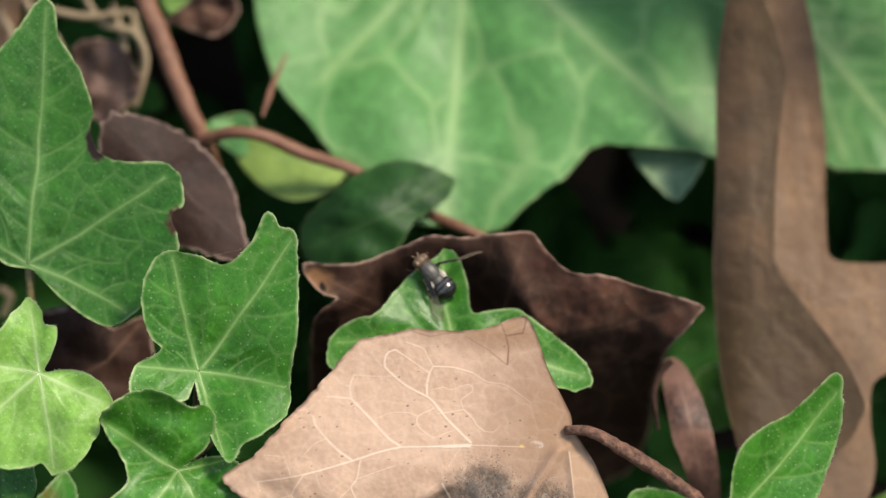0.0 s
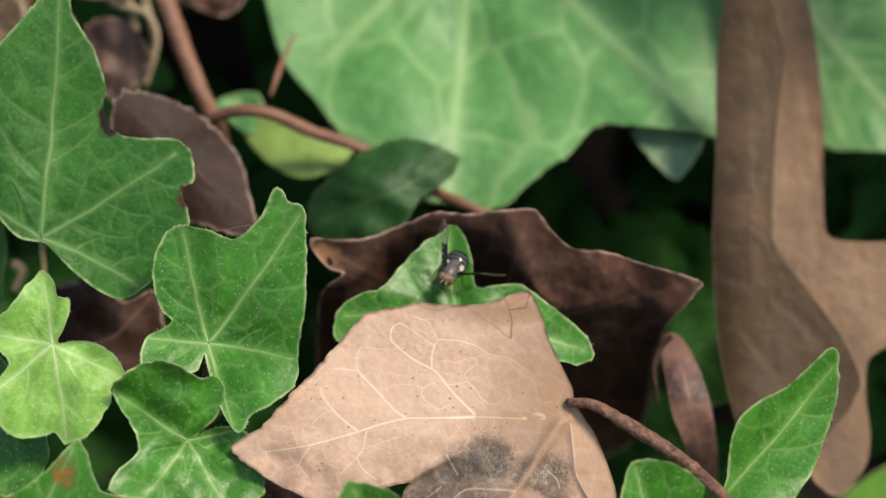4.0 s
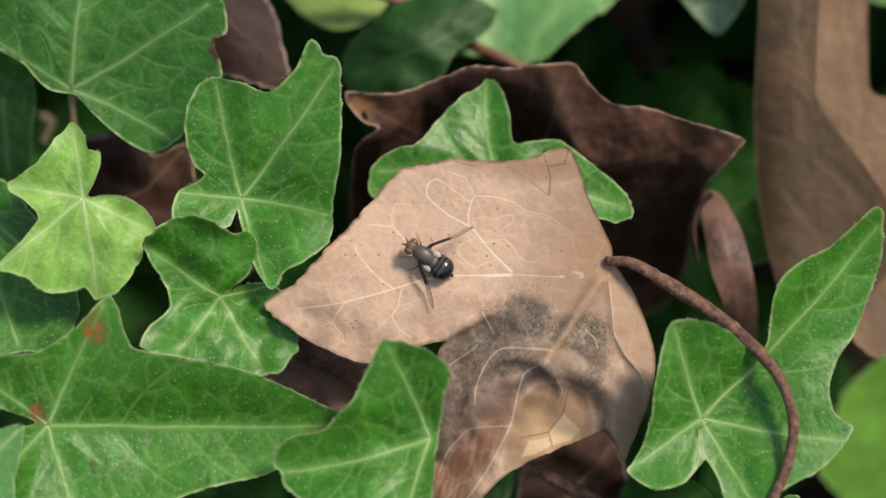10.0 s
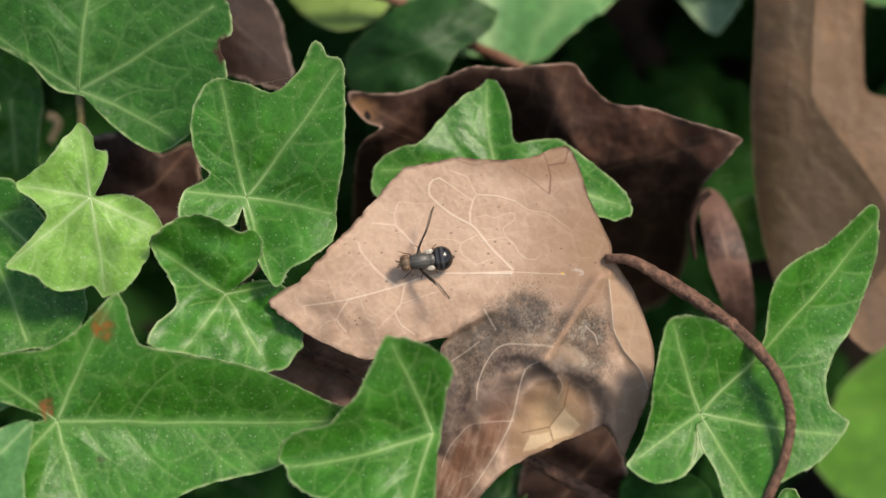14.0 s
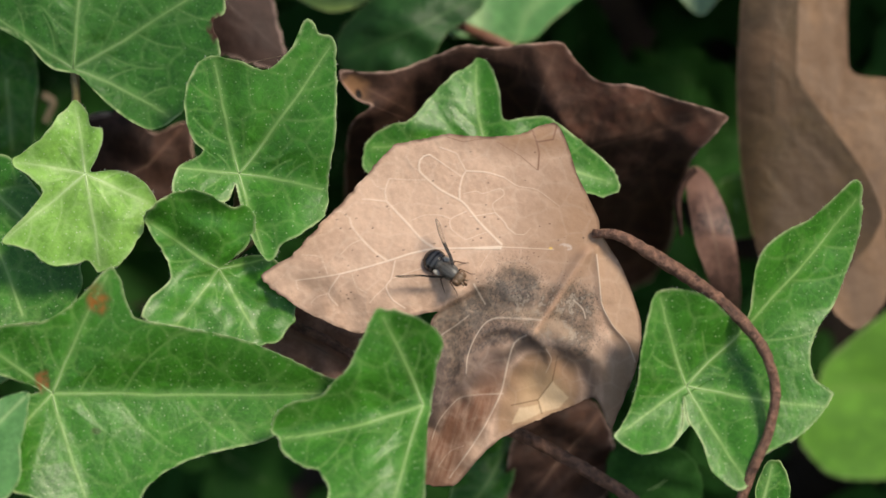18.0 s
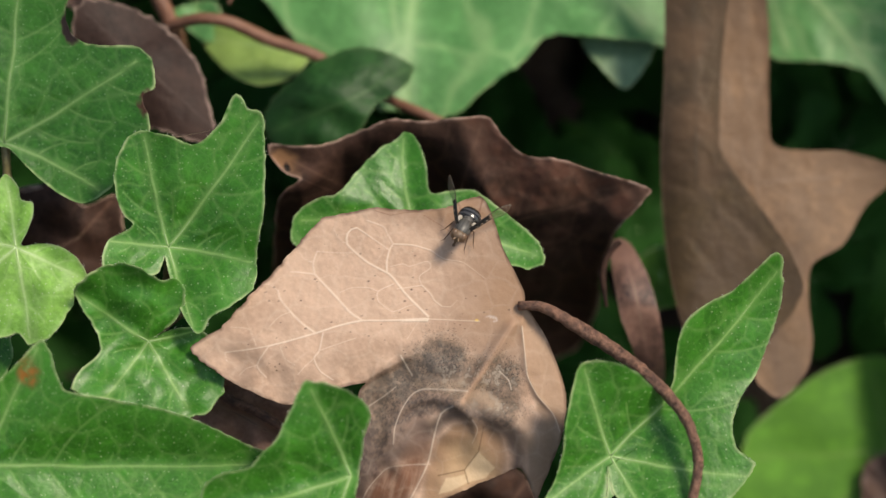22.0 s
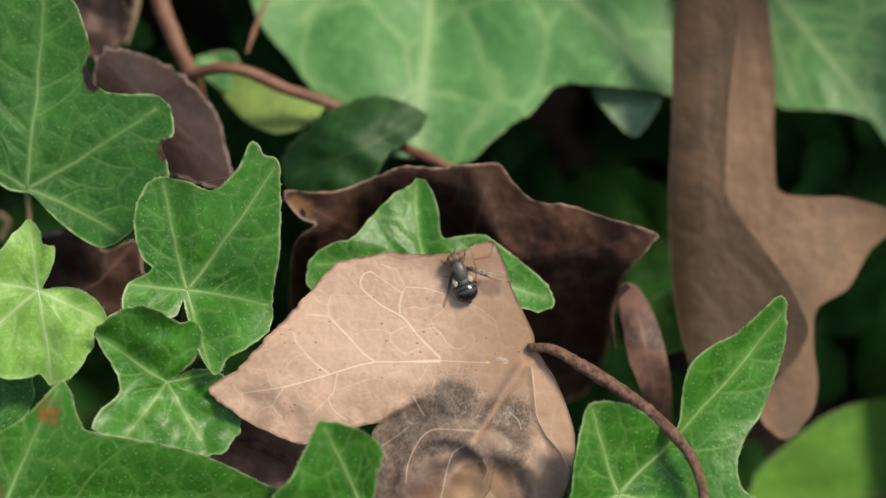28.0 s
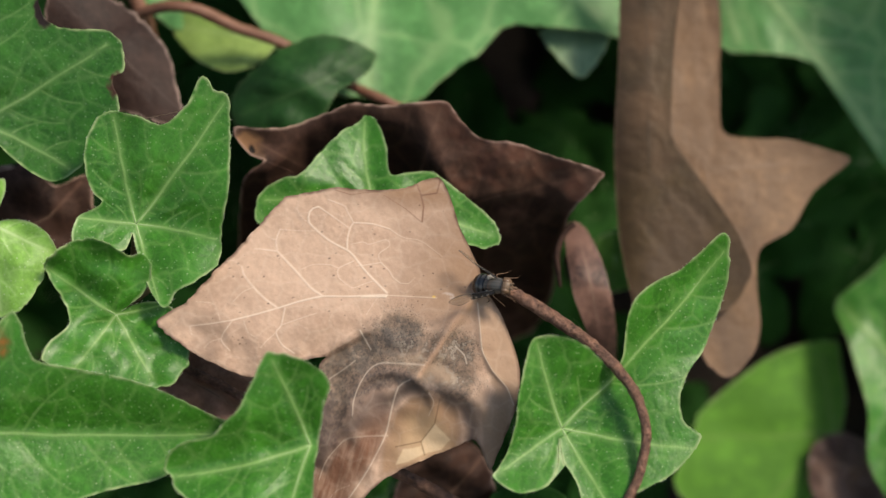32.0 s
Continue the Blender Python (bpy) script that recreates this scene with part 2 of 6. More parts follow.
VEINDARK = plain_material("dark_brown_vein", (0.07, 0.045, 0.028), (0.10, 0.064, 0.04), 1500.0, 0.6, 0.2, 0.00005)

VEINMURK = plain_material("murky_shade_vein", (0.04, 0.10, 0.03), (0.06, 0.14, 0.045), 1500.0, 0.45, 0.2, 0.00005)
VEINOLIVE = plain_material("olive_brown_vein", (0.06, 0.038, 0.02), (0.09, 0.058, 0.03), 900.0, 0.6, 0.2, 0.00005)
VEINPINK = plain_material("pinkish_vein", (0.17, 0.10, 0.055), (0.23, 0.135, 0.08), 900.0, 0.6, 0.2, 0.00005)
VEINSOFT = plain_material("soft_green_vein", (0.11, 0.25, 0.05), (0.15, 0.31, 0.07), 1500.0, 0.5, 0.2, 0.00005)
HAIR = plain_material("leaf_hair", (0.55, 0.6, 0.45), (0.7, 0.74, 0.6), 1500.0, 0.5, 0.1, 0.00002)
VEINFRESH = plain_material("fresh_vein", (0.42, 0.58, 0.24), (0.5, 0.66, 0.32), 1500.0, 0.45, 0.2, 0.00005)

# ---- builders ----


def mesh_part(name, verts, faces, material, parent=None, label="", smooth=True):
    me = bpy.data.meshes.new(name)
    me.from_pydata(verts, [], faces)
    me.materials.append(material)
    if smooth:
        me.polygons.foreach_set("use_smooth", [True] * len(me.polygons))
    ob = new(name, me)
    ob.parent = parent
    if label:
        tagged(ob, label)
    return ob


def part(name, bm, material, parent, label=""):
    me = bpy.data.meshes.new(name)
    bm.to_mesh(me)
    bm.free()
    me.materials.append(material)
    me.polygons.foreach_set("use_smooth", [True] * len(me.polygons))
    ob = new(name, me)
    ob.parent = parent
    if label:
        tagged(ob, label)
    return ob


def spline(points, n, closed=False):
    """n points on a centripetal-like Catmull-Rom curve through the points."""
    p = np.array(points, float)
    k = len(p)
    if closed:
        q = np.vstack([p[-1], p, p[0], p[1]])
        spans = k
    else:
        q = np.vstack([2 * p[0] - p[1], p, 2 * p[-1] - p[-2]])
        spans = k - 1
    u = np.linspace(0, spans, spans * 24 + 1)
    i = np.minimum(u.astype(int), spans - 1)
    f = (u - i)[:, None]
    a, b, c, d = q[i], q[i + 1], q[i + 2], q[i + 3]
    s = 0.42
    m1, m2 = s * (c - a), s * (d - b)
    lim = np.linalg.norm(c - b, axis=1)[:, None]
    m1 = m1 * np.minimum(1, 1.3 * lim / np.maximum(1e-9, np.linalg.norm(m1, axis=1)[:, None]))
    m2 = m2 * np.minimum(1, 1.3 * lim / np.maximum(1e-9, np.linalg.norm(m2, axis=1)[:, None]))
    c_ = (2 * f**3 - 3 * f**2 + 1) * b + (f**3 - 2 * f**2 + f) * m1 + (-2 * f**3 + 3 * f**2) * c + (f**3 - f**2) * m2
    w = np.concatenate([[0], np.cumsum(np.linalg.norm(np.diff(c_, axis=0), axis=1))])
    g = np.linspace(0, w[-1], n + 1)[:-1] if closed else np.linspace(0, w[-1], n)
    return np.stack([np.interp(g, w, c_[:, j]) for j in range(p.shape[1])], 1)


def tube(points, radii, sides=10, n=40, rough=0.0, seed=1):
    """Vertices and faces of a closed tapering tube along a curve, in metres from millimetres."""
    c = spline(points, n)
    r = np.interp(np.linspace(0, 1, n), np.linspace(0, 1, len(radii)), radii)
    rng = np.random.default_rng(seed)
    t = np.gradient(c, axis=0)
    t /= np.linalg.norm(t, axis=1)[:, None]
    ref = np.array([0.0, 0.0, 1.0])
    a = np.cross(t, ref)
    a /= np.maximum(1e-6, np.linalg.norm(a, axis=1))[:, None]
    b = np.cross(a, t)
    th = np.linspace(0, 2 * np.pi, sides, endpoint=False)
    wob = 1 + rough * rng.normal(size=(n, sides))
    v = c[:, None] + (r[:, None, None] * wob[:, :, None]) * (np.cos(th)[None, :, None] * a[:, None] + np.sin(th)[None, :, None] * b[:, None])
    v = v.reshape(-1, 3)
    f = [(i * sides + j, i * sides + (j + 1) % sides, (i + 1) * sides + (j + 1) % sides, (i + 1) * sides + j) for i in range(n - 1) for j in range(sides)]
    f += [tuple(range(sides))[::-1], tuple((n - 1) * sides + j for j in range(sides))]
    return v * MM, f


def ripple(seed, size, octaves=3):
    """A smooth random height over the plane, about -1 to 1; size: its wave in millimetres."""
    rng = np.random.default_rng(seed)
    terms = []
    for o in range(octaves):
        for _ in range(5):
            a = rng.uniform(0, 2 * np.pi)
            k = 2 * np.pi / size * 2**o * rng.uniform(0.7, 1.3)
            terms.append((k * np.cos(a), k * np.sin(a), rng.uniform(0, 6.28), 0.5**o / 2.6))

    def h(x, y):
        return sum(w * np.sin(kx * x + ky * y + p) for kx, ky, p, w in terms)
    return h


def cloud(seed, size, octaves=3):
    """Uneven patches about -1 to 1 over the plane, from random values on finer and finer lattices."""
    rng = np.random.default_rng(seed)
    grids = [rng.uniform(-1, 1, (97, 89)) for _ in range(octaves)]
    turns = rng.uniform(0, 6.28, octaves)

    def h(x, y):
        total = np.zeros(np.shape(x))
        for o, (g, a) in enumerate(zip(grids, turns)):
            u = (x * math.cos(a) - y * math.sin(a)) / size * 2**o + 500.3
            v = (x * math.sin(a) + y * math.cos(a)) / size * 2**o + 500.7
            i, j = u.astype(int), v.astype(int)
            f, k = u - i, v - j
            f, k = f * f * (3 - 2 * f), k * k * (3 - 2 * k)
            a00, a10 = g[i % 97, j % 89], g[(i + 1) % 97, j % 89]
            a01, a11 = g[i % 97, (j + 1) % 89], g[(i + 1) % 97, (j + 1) % 89]
            total = total + 0.6**o * ((a00 * (1 - f) + a10 * f) * (1 - k) + (a01 * (1 - f) + a11 * f) * k)
        return total
    return h


def seg_distance(x, y, a, b):
    """Distance from the points to the line a-b, and how far along it."""
    d = b - a
    f = np.clip(((x - a[0]) * d[0] + (y - a[1]) * d[1]) / max(1e-9, d @ d), 0, 1)
    return np.hypot(x - a[0] - f * d[0], y - a[1] - f * d[1]), f


def line_distance(x, y, pts):
    d = np.full(len(x), 99.0)
    for a, b in zip(pts[:-1], pts[1:]):
        d = np.minimum(d, seg_distance(x, y, np.array(a), np.array(b))[0])
    return d


def vein_lines(veins, seed, branch, spread=60):
    """Curves (points, first and last half-width, strength): main veins from the stalk's joint, their side veins and twigs."""
    rng = np.random.default_rng(seed)
    lines, trunks = [], []
    for ang, length, bend, *start in veins:
        way = np.array([math.cos(radians(ang)), math.sin(radians(ang))])
        trunks.append(np.array(start if start else (0.0, 0.0)) + np.linspace(0, length, 5)[:, None] * way)
    for ang, length, bend, *start in veins:
        first = np.array(start if start else (0.0, 0.0))
        th = radians(ang) + radians(bend) * np.linspace(-0.5, 0.5, 9)
        step = np.stack([np.cos(th), np.sin(th)], 1) * length / 8
        main = first + np.vstack([[0, 0], np.cumsum(step[:-1], 0)])
        side_way = np.array([-math.sin(radians(ang)), math.cos(radians(ang))])
        main[1:-1] += side_way * (rng.uniform(-1, 1, 7) * min(0.10, 0.005 * length))[:, None]
        lines.append((main, 0.20 if not start else 0.12, 0.07, 1.0))
        if not branch:
            continue
        count = max(2, int(length / 4.0))
        for i in range(count):
            for side in (-1, 1):
                f = (i + 0.6 + 0.3 * rng.uniform(-1, 1)) / (count + 0.4) * 0.92
                j = f * 8
                k = min(7, int(j))
                p = main[k] + (j - k) * (main[k + 1] - main[k])
                a0 = th[k] + side * radians(spread + rng.uniform(-9, 9))
                ln = min(7.5, (0.20 + 0.28 * (1 - f)) * length * rng.uniform(0.8, 1.1))
                a = a0 - side * np.linspace(0, radians(30), 6)
                pts = np.vstack([p, p + np.cumsum(np.stack([np.cos(a), np.sin(a)], 1) * ln / 6, 0)])
                away = [line_distance(pts[:, 0], pts[:, 1], other) for other in trunks]
                own = line_distance(pts[:, 0], pts[:, 1], main)
                stray = np.nonzero(np.min(away, axis=0)[2:] < 0.9 * own[2:])[0]
                if len(stray):
                    pts = pts[:stray[0] + 2]
                lines.append((pts, 0.12, 0.07, 0.46))
                if len(pts) < 4:
                    continue
                bend = pts[3] - pts[2]
                out = math.atan2(bend[1], bend[0]) + side * radians(48)
                twig = np.array([[0, 0], [math.cos(out), math.sin(out)], [1.7 * math.cos(out - 0.3 * side), 1.7 * math.sin(out - 0.3 * side)]])
                lines.append((pts[3] + 0.22 * ln * twig, 0.09, 0.06, 0.28))
    return lines


def leaf(name, place, outline, veins, material, vein_material, label, category="leaf", slope=(0, 0), cup=0.0, wave=0.4, crease=0.25,
         curl=0.0, seed=1, step=0.12, branch=True, extra=None, stain=None, stalk=None, group="", spread=60, thick=0.14, tubes=9, lift=1.0, hub=(0, 0), cell=2.9, cell_strength=0.2, paths=(), quilt=0.11, ragged=0.08, emboss=0.0, border=0.24, most=(720, 220), hairs=0, fungus=None):
    """A leaf: outline and main veins in polar form round the stalk's joint: (degrees, millimetres) and (degrees, millimetres, bend)."""
    root = new(name)
    root.empty_display_size = 0.002
    root.matrix_world = BANK @ pose(place[0] * MM, place[1] * MM, place[2] * MM)
    tagged(root, label, category, group)
    pts = [(r * math.cos(radians(a)), r * math.sin(radians(a))) for a, r in outline]
    length = np.linalg.norm(np.diff(np.array(pts + pts[:1]), axis=0), axis=1).sum()
    size = max(r for _, r in outline)
    nseg = int(min(most[0], max(72, length / step / 1.3)))
    nring = int(min(most[1], max(14, size / step / 1.15)))
    edge = spline(pts, nseg, True)
    jit = ripple(seed + 50, 1.3, 3)
    edge = edge * (1 + ragged / size * jit(edge[:, 0], edge[:, 1]))[:, None]
    bumps, fine = ripple(seed, max(5.0, size * 0.9), 2), cloud(seed + 9, 1.1, 3)
    lines = vein_lines(veins, seed, branch, spread) + [(spline(p, 24), w, 0.7 * w, s) for w, s, p in paths]
    mains = [ln for ln in lines if ln[3] == 1.0]

    def height(x, y):
        h = slope[0] * x + slope[1] * y + cup * (x * x + y * y) / size + wave * bumps(x, y) + 0.035 * wave * fine(x, y)
        if crease:
            near = np.full(np.shape(x), 99.0)
            for pts_, *_ in mains:
                for a, b in zip(pts_[:-1], pts_[1:]):
                    near = np.minimum(near, seg_distance(x, y, a, b)[0])
            h = h - crease * np.exp(-(near / (0.09 * size + 0.35))**2)
        if extra:
            h = h + extra(x, y)
        return h

    fr = np.linspace(0, 1, nring + 1)[1:]
    x = hub[0] + np.concatenate([[0], (fr[:, None] * (edge[None, :, 0] - hub[0])).ravel()])
    y = hub[1] + np.concatenate([[0], (fr[:, None] * (edge[None, :, 1] - hub[1])).ravel()])
    ff = np.concatenate([[0], np.repeat(fr, nseg)])
    z = height(x, y) + curl * ff**5 * (0.6 + 0.4 * np.sin(5 * np.arctan2(y, x) + seed))
    vein, furrow = np.zeros(len(x)), np.zeros(len(x))
    for pts_, w0, w1, s in lines:
        lo, hi = pts_.min(0) - 1.0, pts_.max(0) + 1.0
        box = np.nonzero((x > lo[0]) & (x < hi[0]) & (y > lo[1]) & (y < hi[1]))[0]
        if not len(box):
            continue
        k = len(pts_) - 1
        for i in range(k):
            d, f = seg_distance(x[box], y[box], pts_[i], pts_[i + 1])
            w = (w0 + (w1 - w0) * (i + f) / k) * lift
            vein[box] = np.maximum(vein[box], s * np.exp(-(d / w)**2) * (0.85 + 0.15 * fine(x[box], y[box])))
            if s < 1:
                furrow[box] = np.maximum(furrow[box], min(1.0, 2.4 * s) * np.exp(-(d / (0.55 * lift))**2))
    # the soft pale band along the main veins
    band = np.full(len(x), 99.0)
    for pts_, *_ in mains:
        for a, b in zip(pts_[:-1], pts_[1:]):
            band = np.minimum(band, seg_distance(x, y, a, b)[0])
    if cell:
        net = cell_edges(x, y, cell, seed)
        vein = np.maximum(vein, cell_strength * np.exp(-(net / (0.13 * lift))**2))
        furrow = np.maximum(furrow, 0.45 * np.exp(-(net / (0.42 * lift))**2))
    z = z - quilt * lift * furrow * np.minimum(1, 2.5 * (1 - ff)) * (1 - np.exp(-(band / (0.5 * lift))**2)) + emboss * vein + 0.03 * np.clip(1 - (1 - ff) * size / 0.35, 0, 1)
    vein = np.maximum(vein, (0.34 if branch else 0.16 if lift < 2 else 0.45) * np.exp(-(band / (0.34 * lift))**2))
    r = np.hypot(x - hub[0], y - hub[1])
    reach = np.concatenate([[1.0], np.tile(np.hypot(edge[:, 0] - hub[0], edge[:, 1] - hub[1]), nring)])
    gap = reach - r
    if border > 0.13 and size > 6 and step < 0.17:
        outer = np.nonzero(ff > 0.55)[0]
        gap = np.full(len(x), 99.0)
        gap[outer] = line_distance(x[outer], y[outer], np.vstack([edge[::3], edge[:1]]))
    rim = np.clip(1 - gap / border, 0, 1) * (ff > 0.4) * np.clip(0.62 + 0.55 * cloud(seed + 60, 0.7, 2)(x, y), 0, 1)
    verts = np.stack([x, y, z], 1)
    back_fr = [k / nring for k in range(4, nring, 4)]
    n0 = len(verts)
    idx = [0] + [1 + (min(nring - 1, int(round(f * nring)) - 1)) * nseg + j for f in back_fr for j in range(nseg)]
    bz = z[idx] - thick
    verts = np.vstack([verts, np.stack([x[idx], y[idx], bz], 1)]) * MM
    j = np.arange(nseg)
    jn = (j + 1) % nseg
    faces = [(0, 1 + a, 1 + b) for a, b in zip(j.tolist(), jn.tolist())]
    for i in range(nring - 1):
        o, q = 1 + i * nseg, 1 + (i + 1) * nseg
        faces += list(zip((o + j).tolist(), (q + j).tolist(), (q + jn).tolist(), (o + jn).tolist()))
    last = 1 + (nring - 1) * nseg
    rings = [n0 + 1 + i * nseg for i in range(len(back_fr))]
    faces += [(n0, rings[0] + b, rings[0] + a) for a, b in zip(j.tolist(), jn.tolist())]
    for o, q in zip(rings, rings[1:] + [last]):
        faces += list(zip((o + jn).tolist(), (q + jn).tolist(), (q + j).tolist(), (o + j).tolist()))
    ob = mesh_part("blade", verts.tolist(), faces, material, root)
    me = ob.data
    pad = len(verts) - n0
    for key, val in (("vein", vein), ("rim", rim)):
        at = me.attributes.new(key, "FLOAT", "POINT")
        at.data.foreach_set("value", np.concatenate([val, np.zeros(pad)]).astype(np.float32))
    if stain:
        amount, colour = stain(x, y)
        at = me.attributes.new("stain", "FLOAT", "POINT")
        at.data.foreach_set("value", np.concatenate([amount, np.zeros(pad)]).astype(np.float32))
        at = me.attributes.new("stain_colour", "FLOAT_COLOR", "POINT")
        full = np.zeros((len(verts), 4), np.float32)
        full[:, 3] = 1
        full[:n0, :3] = colour
        at.data.foreach_set("color", full.ravel())
    if fungus:
        at = me.attributes.new("mould", "FLOAT", "POINT")
        at.data.foreach_set("value", np.concatenate([fungus(x, y), np.zeros(pad)]).astype(np.float32))
    if hairs:
        hair_verts, hair_faces = [], []
        pick = np.random.default_rng(seed + 400)
        for _ in range(hairs):
            i = int(pick.integers(nseg))
            k = last + i
            way = edge[i] - edge[(i + 3) % nseg]
            way = np.array([way[1], -way[0]]) / max(1e-6, np.hypot(*way))
            if way @ (edge[i] - np.array(hub)) < 0:
                way = -way
            tip_x, tip_y = (way + pick.uniform(-0.7, 0.7, 2)) * pick.uniform(0.05, 0.13)
            p, w = np.array([x[k], y[k], z[k] + 0.01]), 0.022
            b = len(hair_verts)
            hair_verts += [p + (-w * way[1], w * way[0], 0), p + (w * way[1], -w * way[0], 0), p + (0, 0, 1.6 * w), p + (tip_x, tip_y, pick.uniform(0, 0.08))]
            hair_faces += [(b, b + 1, b + 3), (b + 1, b + 2, b + 3), (b + 2, b, b + 3), (b, b + 2, b + 1)]
        mesh_part("hairs", (np.array(hair_verts) * MM).tolist(), hair_faces, HAIR, root, "tiny whitish hairs along the rim")
    if tubes:
        for pts_, w0, w1, s in mains[:int(tubes)]:
            zz = height(pts_[:, 0], pts_[:, 1]) + 0.01
            v, f = tube(np.column_stack([pts_, zz - 0.85 * w0 * lift * 0.45]), (w0 * 0.45 * lift, w1 * 0.3 * lift), 8, 30)
            mesh_part("vein", v.tolist(), f, vein_material, root)
    if stalk:
        pts_, radii, mat = stalk
        v, f = tube(pts_, radii, 12, 90, 0.07, seed)
        mesh_part("petiole", v.tolist(), f, mat, root)
    return root


def cell_edges(x, y, size, seed):
    """Distance in millimetres to the walls of an irregular net of cells of that size."""
    rng = np.random.default_rng(seed + 300)
    x0, y0 = x.min() - size, y.min() - size
    nx, ny = int((x.max() - x0) / size) + 3, int((y.max() - y0) / size) + 3
    jx, jy = rng.uniform(0.08, 0.92, (2, nx, ny))
    wob = ripple(seed + 310, size * 1.1, 2)
    xs, ys = x + 0.07 * size * wob(x, y), y + 0.07 * size * wob(y, x)
    i, j = ((xs - x0) / size).astype(int), ((ys - y0) / size).astype(int)
    d1, d2 = np.full(len(x), 99.0), np.full(len(x), 99.0)
    for di in (-1, 0, 1):
        for dj in (-1, 0, 1):
            a, b = np.clip(i + di, 0, nx - 1), np.clip(j + dj, 0, ny - 1)
            d = np.hypot(x0 + (a + jx[a, b]) * size - xs, y0 + (b + jy[a, b]) * size - ys)
            d2 = np.minimum(d2, np.maximum(d, d1))
            d1 = np.minimum(d1, d)
    return 0.5 * (d2 - d1)


def fold(angle, rise):
    """A leaf folded up a little along a line through its joint."""
    nx, ny = -math.sin(radians(angle)), math.cos(radians(angle))
    return lambda x, y: rise * (np.sqrt((x * nx + y * ny)**2 + 0.6) - 0.77)


def soft_spot(x, y, cx, cy, rx, ry, seed, edge=0.5):
    """0 to 1 inside a ragged oval."""
    d = np.hypot((x - cx) / rx, (y - cy) / ry) + 0.35 * cloud(seed, 1.2)(x, y)
    return np.clip((1.1 - d) / edge, 0, 1)


# ---- ground: soil rising into a bank ----


def build_ground():
    us = np.concatenate([[-4e5, -3e3, -400], np.linspace(-110, 120, 70), [400, 3e3, 4e5]])
    prof = [(-4e5, 0.0), (-2e3, 0.0), (-150.0, 0.0)]
    prof += [(12.4 + 0.5 * (v + 59), 0.866 * (v + 59)) for v in np.linspace(-59, 140, 60)]
    prof += [(300.0, 178.0), (3e3, 185.0), (4e5, 190.0)]
    rough, lumps = ripple(70, 26.0), ripple(71, 7.0)
    verts, faces = [], []
    for y, z in prof:
        for x in us:
            near = abs(x) < 200 and -100 < y < 200
            d = (2.2 * rough(x, z + y) + 0.8 * lumps(x, z + y)) if near else 0.0
            verts.append((x * MM, (y - 0.866 * d) * MM, (z + 0.5 * d) * MM))
    n = len(us)
    for i in range(len(prof) - 1):
        for j in range(n - 1):
            faces.append((i * n + j, i * n + j + 1, (i + 1) * n + j + 1, (i + 1) * n + j))
    tagged(mesh_part("ground", verts, faces, SOIL), "dark damp soil rising into a bank", "ground", kind="structure")


build_ground()

# ---- shapes and stains of single leaves ----


def tint(x, layers, base=(0.1, 0.06, 0.04)):
    """Stain layers (amount, colour) one over another: the whole amount and the mixed colour."""
    col = np.tile(np.array(base), (len(x), 1))
    total = np.zeros(len(x))
    for a, c in layers:
        col = col * (1 - a[:, None]) + np.array(c) * a[:, None]
        total = np.maximum(total, a)
    return total, col


def bite_stain(x, y):
    a = soft_spot(x, y, 5.6, 9.6, 0.75, 1.6, 3, 0.3)
    b = soft_spot(x, y, 11.6, 3.3, 0.7, 1.2, 4, 0.3)
    return tint(x, [(a, (0.022, 0.011, 0.008)), (b * np.clip(0.8 + 0.5 * cloud(89, 0.4, 3)(x, y), 0, 1), (0.065, 0.024, 0.014))])


def rust_stain(x, y):
    a = soft_spot(x, y, 3.7, 7.1, 1.0, 1.5, 5, 0.8)
    b = soft_spot(x, y, -0.8, 0.85, 0.8, 0.8, 6, 0.4)
    c = soft_spot(x, y, 3.4, -2.9, 0.35, 0.3, 7, 0.4) * 0.6
    return tint(x, [(a * np.clip(0.95 + 0.6 * cloud(97, 0.4, 3)(x, y), 0, 1), (0.33, 0.135, 0.02)), (b * np.clip(0.85 + 0.5 * cloud(98, 0.4, 3)(x, y), 0, 1), (0.27, 0.115, 0.03)), (c, (0.02, 0.07, 0.01))])


BACK_CREASE = ((-11.3, -7.7, -4.1, -0.4, 1.8, 3.1, 4.9, 8.5, 11.7, 13.5, 14.6), (6.4, 7.8, 8.9, 8.6, 6.3, 3.6, 1.6, 2.2, 3.3, 2.2, 0.8))


def above_crease(x, y, edge=0.9):
    return smooth(y - np.interp(x, *BACK_CREASE) + 0.3 * cloud(94, 3.0, 2)(x, y), -edge, edge)


def back_stain_and_light(x, y):
    # a: lit orange patch painted at the left end, b: dark hole in it
    a = soft_spot(x, y, -13.6, 6.3, 1.9, 1.3, 8, 0.7)
    b = soft_spot(x, y, -13.2, 5.9, 0.35, 0.5, 9, 0.3)
    mottle = np.clip(0.6 + 0.6 * cloud(87, 2.0, 4)(x, y), 0, 1)
    # lighter, redder tone above the crease paints the light on that facet
    red = above_crease(x, y) * smooth(x, -4.0, 2.0) * mottle
    scuff = np.clip(cloud(99, 0.6, 3)(x, y) - 0.45, 0, 1) * smooth(x, 2.0, 8.0)
    return tint(x, [(red * 0.75, (0.13, 0.049, 0.031)), (scuff * 0.35, (0.26, 0.16, 0.125)), (a * 0.8, (0.34, 0.17, 0.08)), (b, (0.01, 0.006, 0.004))])


